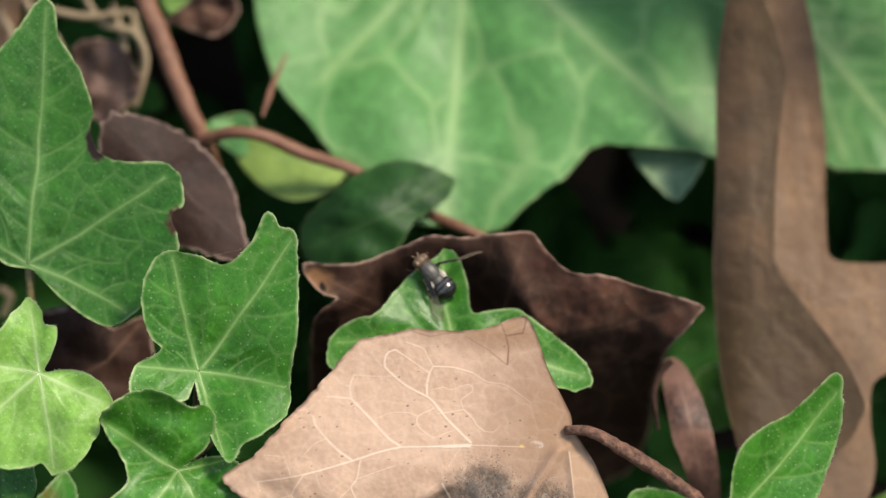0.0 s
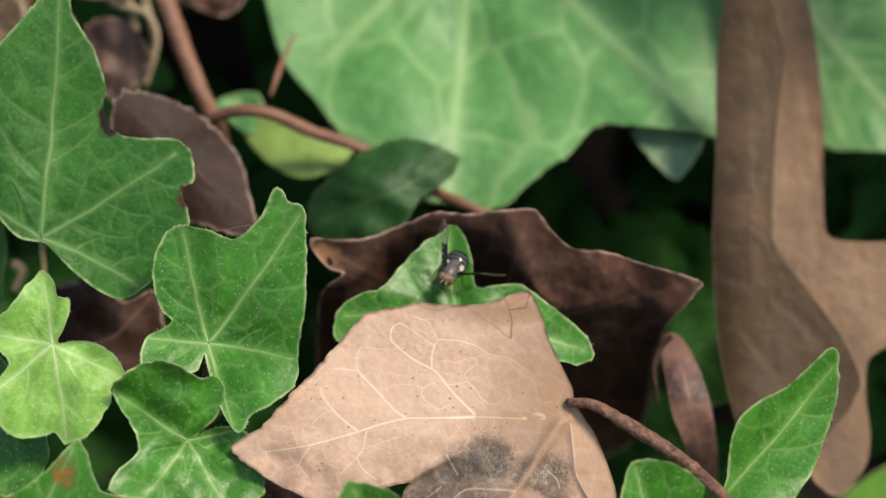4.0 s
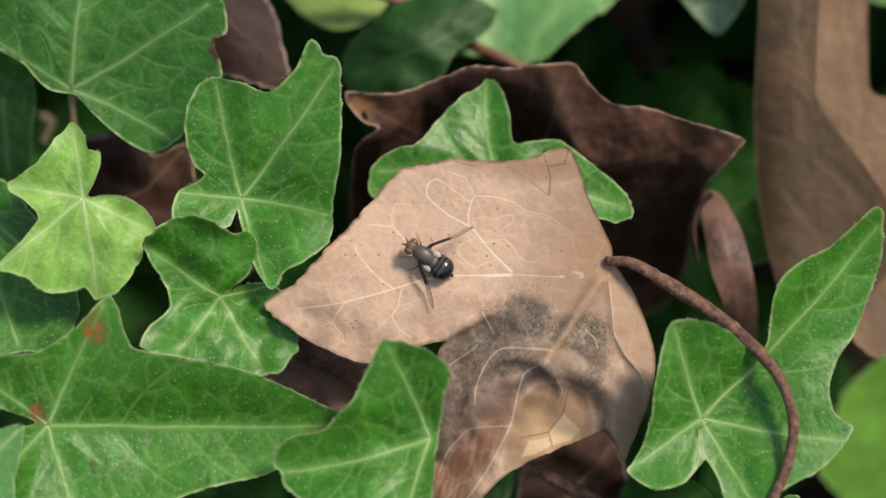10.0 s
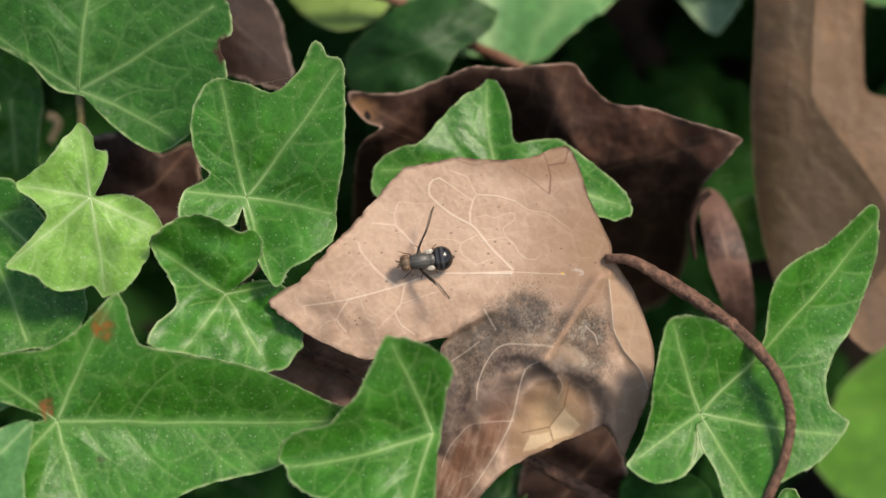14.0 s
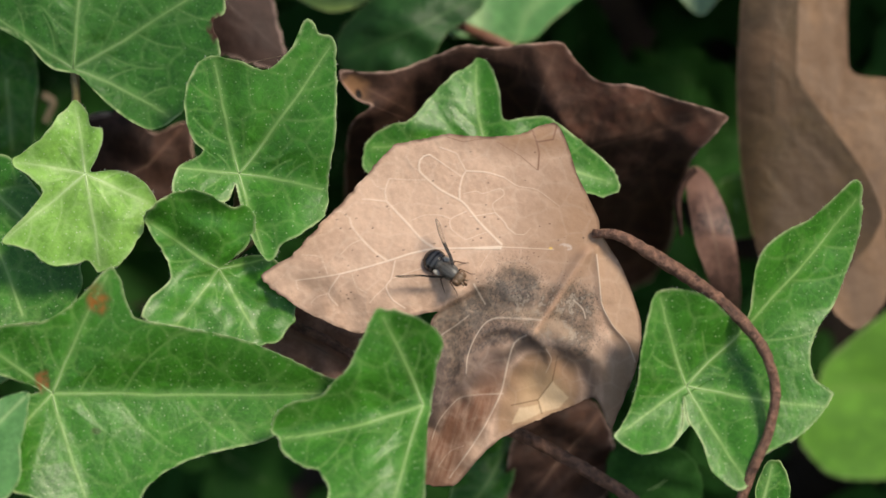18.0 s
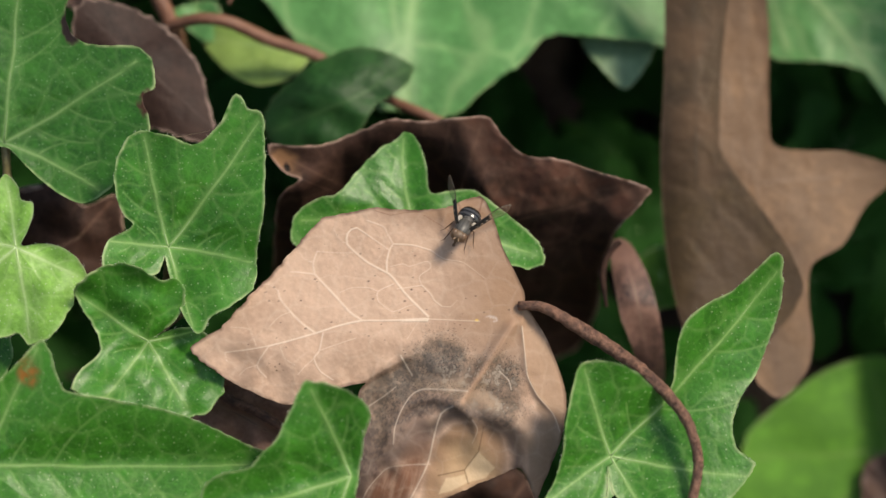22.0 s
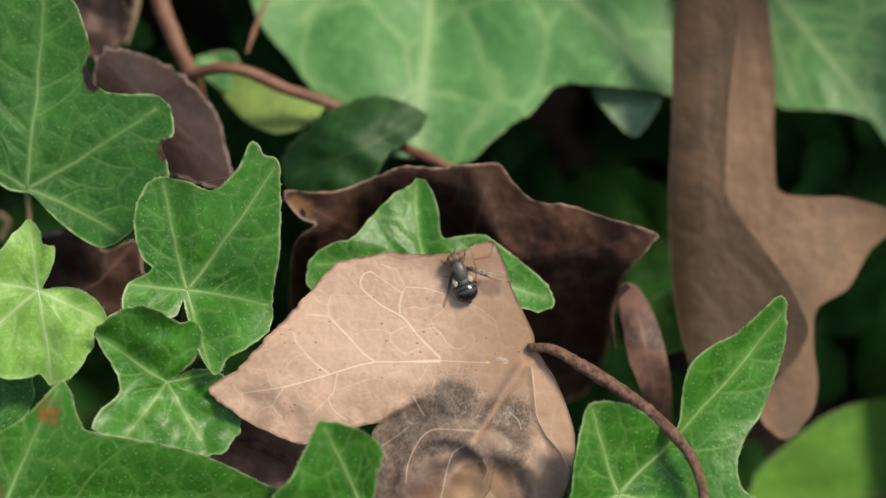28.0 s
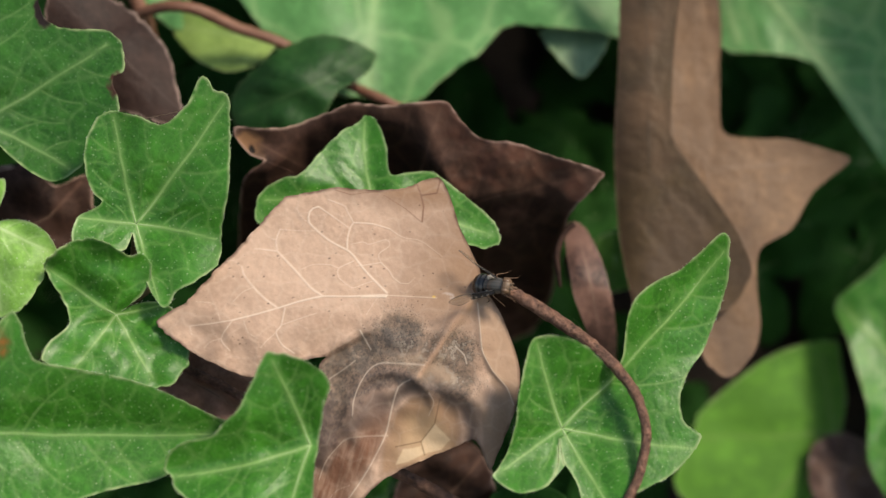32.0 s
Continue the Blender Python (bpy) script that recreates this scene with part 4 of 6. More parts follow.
leaf("ivy_leaf", (50.10, -13.35, -30.0), ((135.0, 7.78), (105.0, 8.75), (84.3, 11.20), (57.5, 11.99), (357.0, 9.04), (295.8, 12.04), (269.3, 13.41), (252.4, 10.34), (236.2, 5.66), (156.2, 5.13)), ((134, 7.1, 0), (270, 11.5, 0),), MID, VEINGREEN,
     "dull green ivy leaf deep in the bank", slope=(0, -0.3), step=0.35, wave=0.6, lift=1.6, seed=34)
leaf("ivy_leaf", (45.0, -20.4, -34.0), ((196.5, 16.29), (183.8, 14.29), (171.3, 13.15), (153.2, 10.92), (131.5, 9.65), (109.1, 8.99), (88.6, 8.80), (84.4, 6.43), (73.6, 3.71), (11.3, 0.54), (261.3, 2.76), (248.7, 6.63), (236.1, 9.97), (213.8, 14.89)), ((182, 13.9, 0), (100, 7.7, 0), (225, 10.2, 0),), SOFT, VEINSOFT,
     "bright green ivy leaf set back behind the front leaves", slope=(0.0, -0.15), step=0.25, wave=0.5, lift=1.3, seed=35, branch=False, cell=0, hub=(-7.0, -0.5))
leaf("ivy_leaf", (-22.38, 32.89, -30.0), ((221.2, 2.97), (244.9, 3.54), (269.6, 3.71), (292.7, 3.77), (314.4, 2.80), (10.8, 2.52), (89.6, 2.48), (157.6, 2.66)), ((270, 3.4, 0),), FRESH, VEINGREEN,
     "small fresh green ivy leaf among brown litter", slope=(0, 0), step=0.3, wave=0.3, seed=36)
leaf("ivy_leaf", (-8.90, 15.78, -23.0), ((169.2, 9.22), (181.2, 8.13), (197.6, 6.47), (217.6, 4.76), (240.7, 2.85), (270.7, 1.48), (325.3, 0.88), (6.5, 1.20), (57.5, 0.87), (152.4, 2.18), (158.4, 6.24), (160.5, 8.73)), ((170, 8.5, 0),), YELLOW, VEINGREEN,
     "yellow-green ivy leaf under a red-brown stem", slope=(0, -0.5), step=0.2, wave=0.3, seed=37, cup=-0.3)
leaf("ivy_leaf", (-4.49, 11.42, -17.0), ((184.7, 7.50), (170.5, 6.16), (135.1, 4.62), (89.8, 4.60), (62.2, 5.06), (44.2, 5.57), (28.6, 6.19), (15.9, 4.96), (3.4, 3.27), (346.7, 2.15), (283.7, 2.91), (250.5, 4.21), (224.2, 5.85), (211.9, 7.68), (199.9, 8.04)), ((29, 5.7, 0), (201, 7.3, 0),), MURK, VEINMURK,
     "glossy ivy leaf curling in the shade, its green darkened for it", slope=(0.05, -0.25), step=0.16, wave=0.35, seed=38, cup=-0.5)
leaf("dry_leaf", (30.73, 4.24, -20.0), ((95.5, 48.0), (99.0, 31.89), (102.4, 21.03), (112.9, 11.08), (137.4, 5.22), (204.9, 3.71), (256.3, 7.87), (266.8, 13.22), (267.7, 16.23), (270.3, 17.62), (276.1, 18.73), (284.6, 16.75), (289.2, 14.49), (293.7, 11.08), (304.3, 8.59), (325.5, 9.35), (348.8, 10.03), (3.9, 13.30), (7.1, 12.59), (19.7, 8.30), (31.4, 5.50), (54.6, 3.80), (71.0, 4.24), (81.5, 9.36), (83.1, 12.97), (86.8, 19.64), (89.5, 24.81), (92.0, 30.04), (92.6, 40.0), (93.4, 48.5)), ((4, 12.7, 0), (276, 17.5, 0), (93, 30.2, 0),), PINKTAN, VEINPINK,
     "pinkish brown dead ivy leaf hanging folded, back half", slope=(-0.1, -0.12), step=0.22, wave=0.8, seed=41, cell=4.5, cell_strength=0.06, branch=False, crease=0.4, lift=1.3, tubes=1, stain=hang_stain_and_light)
leaf("dry_leaf", (25.33, 4.12, -17.0), ((92.4, 46.0), (92.5, 29.98), (97.0, 20.16), (105.0, 10.38), (140.2, 3.91), (242.9, 5.66), (260.0, 10.23), (266.6, 12.91), (278.9, 13.83), (289.5, 13.83), (301.2, 14.22), (311.3, 13.30), (316.2, 12.62), (323.1, 9.98), (331.7, 7.35), (0.1, 3.96), (48.1, 3.37), (63.3, 4.21), (78.3, 10.22), (80.3, 15.22), (81.0, 19.22), (85.1, 23.05), (88.2, 26.22), (89.3, 36.0), (89.6, 46.5)), ((91, 28.1, 0), (307, 12.1, 0),), OLIVE, VEINOLIVE,
     "olive brown dead ivy leaf hanging, front fold", slope=(0.10, 0.03), step=0.22, wave=1.0, seed=42, cell=4.5, cell_strength=0.06, branch=False, crease=0.2, lift=1.2, tubes=1, stain=hang_stain_and_light, extra=lambda x, y: -0.13 * np.clip(0.5 - x, 0, 6) ** 2)
leaf("dry_leaf", (-21.7, 13.9, -13.0), ((134.0, 7.92), (124.8, 7.18), (106.8, 5.54), (77.3, 4.1), (35.0, 3.66), (4.0, 4.31), (336.7, 5.55), (319.2, 7.66), (314.6, 9.12), (305.7, 7.88), (288.1, 5.79), (248.2, 4.85), (204.6, 5.28), (166.4, 6.38), (145.9, 7.49)), ((318, 7.4, 0), (138, 7.0, 0),), PURPLE, VEINDARK,
     "curled purplish brown dead leaf with pale rim", slope=(0.0, 0.0), step=0.13, wave=0.35, seed=43, branch=False, crease=0.0, tubes=1, border=0.3, ragged=0.2, cell=2.4, cell_strength=0.05, extra=curled_shape)
leaf("ivy_leaf", (-18.5, 19.9, -27.0), ((197.7, 2.31), (172.9, 1.61), (90.0, 0.7), (28.1, 1.7), (2.6, 2.2), (332.5, 2.82), (317.7, 4.46), (286.7, 3.13), (252.5, 1.99)), ((320, 3.6, 0),), FAR, VEINGREEN,
     "pale bluish green ivy leaf behind a stem", slope=(0, -0.3), step=0.25, wave=0.2, seed=114, cell=0, branch=False, tubes=0)
leaf("dry_leaf", (3.55, -0.52, -9.0), ((151.9, 16.70), (154.6, 16.33), (158.0, 14.38), (158.0, 13.12), (166.9, 14.42), (183.6, 14.78), (205.1, 16.56), (223.8, 15.58), (267.9, 12.67), (316.2, 15.59), (334.3, 15.09), (346.4, 13.88), (356.2, 13.99), (3.7, 14.54), (9.9, 16.39), (14.1, 17.27), (23.4, 13.77), (35.0, 11.42), (46.4, 9.49), (61.2, 9.71), (69.4, 10.59), (73.4, 10.59), (87.4, 10.02), (100.9, 9.91), (115.4, 10.92), (132.6, 11.75), (142.8, 12.92), (148.7, 14.78)), ((14, 16.4, 0), (73, 10.0, 0), (153, 15.3, 0), (216, 14.6, 0),), UMBER, VEINBROWN,
     "dark brown curled dead leaf with wavy pale rim", slope=(0, 0), step=0.16, wave=0.5, seed=44, crease=0.25, curl=0.4, cell=3.2, cell_strength=0.34, stain=back_stain_and_light, extra=back_shape)
leaf("dry_leaf", (19.80, -6.32, -12.0), ((107.8, 5.74), (100.4, 5.92), (91.9, 5.00), (70.9, 2.87), (359.5, 1.68), (306.0, 3.95), (290.9, 8.28), (286.7, 11.39), (279.9, 11.06), (275.4, 6.38), (260.4, 3.22), (211.4, 1.72), (136.5, 2.66), (116.9, 4.61)), ((102, 5.2, 0), (283, 6.3, 0),), REDDISH, VEINBROWN,
     "narrow curled strip of brown dead leaf", slope=(0, 0), step=0.2, wave=0.6, cup=-1.6, crease=0.0, branch=False, cell=0, seed=45)
leaf("dry_leaf", (-27.50, -0.44, -14.0), ((147.9, 7.03), (111.5, 4.95), (80.2, 2.79), (47.5, 4.94), (359.5, 3.68), (304.6, 3.37), (263.9, 4.61), (213.2, 4.96), (179.5, 5.98)), ((49, 4.1, 0), (206, 5.0, 0),), UMBER, VEINBROWN,
     "dull brown dead leaf lying under ivy", slope=(0, 0), step=0.25, wave=0.6, seed=46)
leaf("dry_leaf", (-13.20, -15.02, -4.5), ((156.1, 4.49), (111.8, 4.91), (68.3, 4.92), (22.0, 4.91), (350.7, 5.55), (315.0, 5.16), (270.0, 4.11), (221.3, 4.86)), ((329, 5.2, 0), (154, 4.0, 0),), RUSSET, VEINBROWN,
     "reddish brown dead leaf wedged below", slope=(0, 0), step=0.25, wave=0.5, seed=47)
leaf("dry_leaf", (7.20, -25.13, -14.0), ((143.2, 4.76), (101.5, 4.86), (65.8, 5.75), (24.2, 4.68), (329.6, 4.70), (291.9, 5.14), (243.7, 6.40), (211.2, 5.55)), ((49, 4.9, 0), (232, 5.3, 0),), UMBER, VEINBROWN,
     "dark brown dead leaf in the hollow", slope=(0, 0), step=0.25, wave=0.8, seed=48)
leaf("ivy_leaf", (-43.62, 5.99, -6.0), ((63.3, 4.10), (40.5, 4.24), (18.4, 4.36), (0.0, 4.60), (331.1, 4.73), (307.0, 4.59), (258.6, 4.68), (203.9, 4.53), (148.1, 4.33), (96.3, 4.15)), ((3, 4.2, 0), (157, 3.4, 0), (306, 3.8, 0),), MID, VEINGREEN,
     "shaded green ivy leaf at the bank edge", slope=(0, 0), step=0.2, seed=51)
leaf("ivy_leaf", (-40.79, -0.75, -3.0), ((100.1, 0.64), (39.4, 1.72), (16.5, 3.52), (348.9, 5.35), (332.4, 8.06), (323.9, 10.89), (316.0, 13.09), (308.6, 13.93), (298.6, 14.02), (292.3, 13.21), (281.9, 13.04), (274.0, 12.53), (261.1, 11.94), (245.3, 10.05), (221.0, 6.41), (198.4, 3.31), (164.6, 1.19)), ((292, 12.5, 0), (319, 10.8, 0), (233, 6.2, 0),), MID, VEINGREEN,
     "deep green ivy leaf below a yellow-green one", slope=(0, -0.2), step=0.14, seed=52)
leaf("ivy_leaf", (1.02, -27.05, -14.0), ((119.8, 3.84), (79.9, 5.33), (55.7, 4.63), (22.8, 2.47), (315.1, 2.02), (251.8, 4.53), (210.0, 3.84)), ((60, 3.7, 0), (237, 3.3, 0),), DEEP, VEINDEEP,
     "dark green ivy leaf in the hollow", slope=(0, 0), step=0.2, seed=53)
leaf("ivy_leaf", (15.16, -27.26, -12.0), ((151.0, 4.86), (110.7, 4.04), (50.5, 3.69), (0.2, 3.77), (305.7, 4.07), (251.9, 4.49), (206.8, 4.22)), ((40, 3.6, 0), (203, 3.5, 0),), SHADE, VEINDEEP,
     "ivy leaf darkened for shade below the twig", slope=(0, 0), step=0.2, seed=54)
leaf("ivy_leaf", (-32.60, 7.30, -5.0), ((85.3, 20.95), (83.1, 20.24), (81.5, 18.24), (79.4, 17.29), (74.3, 15.89), (69.7, 14.37), (65.6, 12.97), (65.0, 12.15), (62.5, 11.15), (56.9, 10.45), (50.7, 10.55), (44.3, 11.34), (39.1, 12.65), (35.2, 13.53), (30.3, 13.84), (24.1, 13.55), (19.7, 13.04), (19.3, 12.22), (16.3, 11.88), (11.7, 12.01), (5.3, 12.04), (354.4, 11.26), (343.4, 9.95), (337.1, 9.54), (326.5, 8.69), (321.6, 7.84), (318.1, 6.16), (315.2, 3.93), (315.2, 1.72), (315.2, 0.64), (210.6, 0.51), (182.8, 1.47), (165.7, 2.45), (148.0, 4.94), (151.2, 7.35), (145.7, 9.47), (131.9, 10.78), (119.9, 11.83), (113.0, 13.09), (106.2, 14.88), (98.4, 16.34), (93.4, 17.63), (88.9, 19.58), (87.0, 20.60)), ((85, 20.0, 4), (32, 12.7, 6), (333, 8.8, -14), (146, 8.4, 0),), DEEP, VEINDEEP,
     "large dark green three-lobed ivy leaf with two brown bites", slope=(0.05, -0.12), wave=0.45, seed=1, crease=0.35, extra=fold(18, 0.22), stain=bite_stain, step=0.13, stalk=(((0, 0, -1.1), (0, -3, -2), (-1, -7, -7)), (0.35, 0.4), GREENSTALK))
leaf("ivy_leaf", (0.73, 0.88, -5.0), ((95.3, 7.47), (99.4, 6.98), (114.8, 6.56), (138.0, 6.16), (159.7, 6.58), (164.3, 7.59), (172.9, 9.20), (180.0, 9.90), (189.2, 9.97), (201.2, 8.78), (222.0, 6.11), (296.6, 5.07), (328.4, 6.93), (336.6, 9.16), (337.3, 10.24), (341.7, 11.11), (345.8, 11.12), (352.2, 10.11), (1.6, 8.21), (16.5, 6.43), (28.5, 5.46), (42.0, 3.69), (55.0, 2.79), (66.7, 3.24), (75.9, 4.72), (83.6, 6.23), (90.0, 7.21)), ((95, 6.9, -20), (180, 9.1, 10), (344, 10.5, -8), (215, 5.4, 0),), MID, VEINGREEN,
     "bright green ivy leaf peeping from behind a dead leaf", slope=(0, -0.25), hairs=110, wave=0.35, seed=2, crease=0.35)
leaf("ivy_leaf", (-18.87, -1.17, 0.0), ((65.5, 13.42), (66.3, 12.75), (65.5, 11.60), (67.4, 10.22), (71.5, 8.86), (75.4, 8.45), (80.0, 8.44), (87.8, 8.86), (95.0, 9.07), (100.3, 9.46), (107.4, 9.42), (116.4, 8.54), (125.8, 7.22), (136.4, 5.56), (143.9, 4.24), (146.8, 3.34), (162.4, 3.82), (171.3, 4.68), (180.5, 5.06), (189.3, 5.26), (200.7, 5.30), (212.2, 4.52), (231.9, 2.94), (251.2, 2.16), (246.7, 0.78), (271.8, 1.96), (280.0, 3.79), (284.5, 5.69), (289.8, 7.27), (296.1, 7.12), (304.0, 6.54), (315.4, 6.89), (332.3, 7.55), (341.4, 7.51), (358.6, 7.20), (20.8, 8.30), (39.6, 10.23), (53.4, 13.03), (57.0, 12.95), (60.2, 12.83), (63.2, 13.33)), ((54, 12.4, 6), (101, 9.0, -6), (349, 6.8, -10), (289, 6.5, 4), (174, 4.6, 0),), MID, VEINGREEN,
     "mid green lobed ivy leaf with pale veins", slope=(0.04, -0.12), hairs=200, wave=0.35, seed=3, crease=0.4, extra=fold(345, 0.25), step=0.11, stalk=(((0, 0, -1.1), (-0.2, -2, -2), (-1, -6, -8)), (0.3, 0.35), GREENSTALK))
leaf("ivy_leaf", (-30.84, -1.16, 1.0), ((99.3, 5.80), (115.3, 5.02), (136.9, 4.41), (153.6, 4.80), (168.3, 5.80), (174.7, 5.61), (178.0, 4.93), (190.4, 3.89), (204.9, 3.73), (215.4, 5.72), (219.6, 8.40), (235.1, 7.33), (247.9, 7.65), (264.4, 7.21), (272.5, 6.83), (277.7, 7.81), (284.3, 7.76), (293.2, 7.61), (312.4, 6.54), (326.1, 5.92), (338.3, 5.98), (349.4, 4.98), (0.7, 3.58), (8.5, 2.07), (21.9, 0.47), (53.2, 1.58), (62.0, 2.92), (69.0, 3.79), (84.1, 3.82), (88.0, 4.76), (94.3, 5.43)), ((99, 5.4, 4), (171, 5.4, 6), (220, 8.0, 0), (279, 7.3, -6), (335, 5.5, 0),), FRESH, VEINFRESH,
     "small yellowish light green ivy leaf", slope=(-0.02, -0.1), hairs=150, wave=0.35, seed=4, crease=0.35, step=0.11, stalk=(((0, 0, -1.1), (0.5, -2, -2), (1, -6, -8)), (0.3, 0.35), GREENSTALK))
leaf("ivy_leaf", (-20.35, -8.63, 0.8), ((145.0, 6.98), (133.0, 6.97), (121.8, 6.94), (106.9, 6.53), (95.5, 6.01), (84.1, 5.26), (75.2, 5.05), (65.3, 5.52), (54.9, 5.16), (45.1, 4.09), (36.9, 2.63), (35.6, 1.51), (30.3, 0.61), (29.8, 1.42), (22.5, 2.76), (13.1, 4.07), (358.1, 5.20), (338.5, 6.45), (325.0, 7.18), (310.3, 7.41), (296.5, 6.80), (278.7, 5.50), (260.3, 5.51), (239.4, 5.30), (222.0, 6.29), (211.6, 6.79), (202.7, 5.57), (195.4, 3.97), (182.7, 3.70), (160.7, 4.78), (151.2, 6.01)), ((145, 6.6, -6), (12, 3.8, 6), (301, 6.1, 4), (234, 5.2, -4),), MID, VEINGREEN,
     "mid green ivy leaf with a puckered lobe", slope=(-0.20, 0.02), hairs=150, wave=0.4, seed=5, crease=0.45, extra=fold(350, 0.4), step=0.11, stalk=(((0, 0, -1.1), (0.6, 0.6, -2), (2, 2, -8)), (0.3, 0.35), GREENSTALK))
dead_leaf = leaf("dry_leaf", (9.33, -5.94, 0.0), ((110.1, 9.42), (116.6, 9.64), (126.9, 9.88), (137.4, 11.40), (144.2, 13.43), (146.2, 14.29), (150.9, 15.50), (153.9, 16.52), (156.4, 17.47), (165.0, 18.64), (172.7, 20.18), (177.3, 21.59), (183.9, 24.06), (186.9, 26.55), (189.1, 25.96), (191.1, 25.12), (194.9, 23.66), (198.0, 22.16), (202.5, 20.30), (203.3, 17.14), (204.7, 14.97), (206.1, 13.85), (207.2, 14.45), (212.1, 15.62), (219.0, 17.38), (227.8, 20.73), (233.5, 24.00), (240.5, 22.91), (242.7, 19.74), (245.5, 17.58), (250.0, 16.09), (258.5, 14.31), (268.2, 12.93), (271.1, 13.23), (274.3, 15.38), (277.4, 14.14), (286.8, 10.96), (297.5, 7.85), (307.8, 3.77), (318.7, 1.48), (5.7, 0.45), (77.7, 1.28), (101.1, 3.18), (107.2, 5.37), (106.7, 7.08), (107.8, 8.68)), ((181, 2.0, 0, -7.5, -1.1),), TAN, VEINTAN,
     "pale tan dead ivy leaf with grey mould and torn lower lobe", slope=(0, -0.12), wave=0.35, seed=6, crease=-0.12, step=0.075, most=(1250, 300), fungus=mould_growth, thick=0.25, lift=0.74, paths=DEAD_VEINS, branch=False, cell=2.0, cell_strength=0.07, quilt=0.03, emboss=0.05, border=0.28, ragged=0.11, tubes=0, stain=mould_and_dark_tones, extra=dead_shape, stalk=(STALK_LINE, (0.36, 0.56, 0.52, 0.43, 0.39, 0.40, 0.46, 0.55), STALK))
leaf("ivy_leaf", (16.25, -17.67, 4.0), ((106.8, 7.85), (96.4, 7.74), (83.0, 7.36), (71.3, 6.92), (57.4, 6.39), (48.3, 6.62), (51.1, 7.87), (60.1, 10.36), (61.4, 12.37), (57.7, 14.47), (53.7, 16.11), (52.2, 18.32), (51.4, 20.27), (50.6, 20.90), (48.3, 20.58), (42.4, 18.56), (37.9, 16.80), (34.2, 15.23), (28.5, 13.32), (24.4, 11.59), (17.2, 10.25), (9.1, 9.78), (2.4, 10.14), (358.8, 11.14), (356.8, 11.33), (347.7, 10.53), (336.3, 9.37), (319.5, 7.82), (305.1, 8.49), (298.5, 8.85), (293.2, 8.28), (285.4, 6.54), (284.9, 4.73), (280.5, 3.54), (271.8, 2.62), (248.0, 0.71), (262.8, 2.86), (253.8, 4.76), (235.4, 6.20), (223.5, 6.66), (213.7, 6.86), (210.6, 6.02), (199.3, 4.65), (170.5, 3.91), (147.3, 4.43), (123.2, 5.99), (111.8, 7.52)), ((107, 7.3, -6), (48, 19.7, 7), (352, 10.7, 6), (302, 8.4, 4), (215, 6.2, 4),), MID, VEINGREEN,
     "fresh mid green ivy leaf with long upper lobe", slope=(-0.15, -0.05), hairs=240, wave=0.4, seed=7, crease=0.45, extra=fold(30, 0.38), step=0.13, hub=(5.3, 2.4), stalk=(((0, 0, -1.1), (2.0, 1.2, -3), (5, 3, -9)), (0.35, 0.4), GREENSTALK))
leaf("ivy_leaf", (-32.89, -18.15, 5.0), ((64.1, 10.96), (67.2, 9.89), (69.9, 8.68), (76.3, 7.13), (90.4, 5.84), (103.8, 5.65), (119.9, 6.22), (134.3, 6.93), (149.1, 7.12), (159.6, 5.53), (159.3, 3.64), (156.1, 1.79), (172.5, 0.97), (185.1, 2.50), (199.9, 4.46), (222.5, 7.31), (243.2, 7.93), (263.2, 7.97), (279.4, 10.60), (290.4, 12.50), (303.8, 12.05), (311.6, 10.68), (316.3, 10.32), (324.2, 10.57), (333.0, 11.55), (339.9, 13.27), (345.0, 15.59), (348.2, 17.16), (355.1, 19.46), (358.4, 20.69), (2.2, 22.08), (3.7, 20.92), (6.5, 19.46), (10.8, 17.44), (15.5, 15.49), (20.3, 13.56), (25.8, 11.69), (31.8, 10.30), (40.7, 8.99), (44.8, 8.92), (52.4, 9.59), (59.3, 10.61)), ((64, 10.3, -4), (360, 20.7, 3), (291, 11.5, 8), (142, 6.5, 0), (228, 5.9, 0),), MID, VEINGREEN,
     "broad green ivy leaf with rusty spots", slope=(-0.06, -0.03), hairs=240, wave=0.4, seed=8, crease=0.5, extra=fold(0, 0.30), quilt=0.08, step=0.14, stain=rust_stain, stalk=(((0, 0, -1.1), (-0.6, 0, -2.2), (-1, -1, -8)), (0.35, 0.4), GREENSTALK))
leaf("ivy_leaf", (-4.18, -18.91, 7.0), ((114.4, 8.27), (120.6, 7.80), (132.8, 6.92), (153.2, 6.47), (163.0, 7.03), (174.6, 7.96), (178.2, 10.10), (183.8, 11.41), (190.0, 11.85), (192.5, 11.43), (198.3, 11.29), (204.6, 10.59), (211.9, 9.30), (220.2, 9.48), (227.8, 10.57), (238.4, 11.70), (254.2, 11.46), (266.8, 9.54), (270.9, 7.47), (272.6, 5.24), (275.8, 3.11), (286.0, 1.43), (319.7, 0.80), (46.6, 1.07), (64.4, 2.29), (73.3, 3.73), (71.2, 4.92), (76.1, 5.69), (85.5, 6.40), (98.1, 7.23), (107.3, 7.81)), ((114, 7.5, 8), (192, 11.3, -14), (254, 9.6, 6),), MID, VEINGREEN,
     "smooth green ivy leaf close to the dead leaf", slope=(0, -0.1), hairs=170, wave=0.3, seed=9, crease=0.4, extra=fold(192, 0.42), step=0.11, stalk=(((0, 0, -1.1), (-1.5, -2, -3), (-3, -4, -9)), (0.35, 0.4), GREENSTALK))
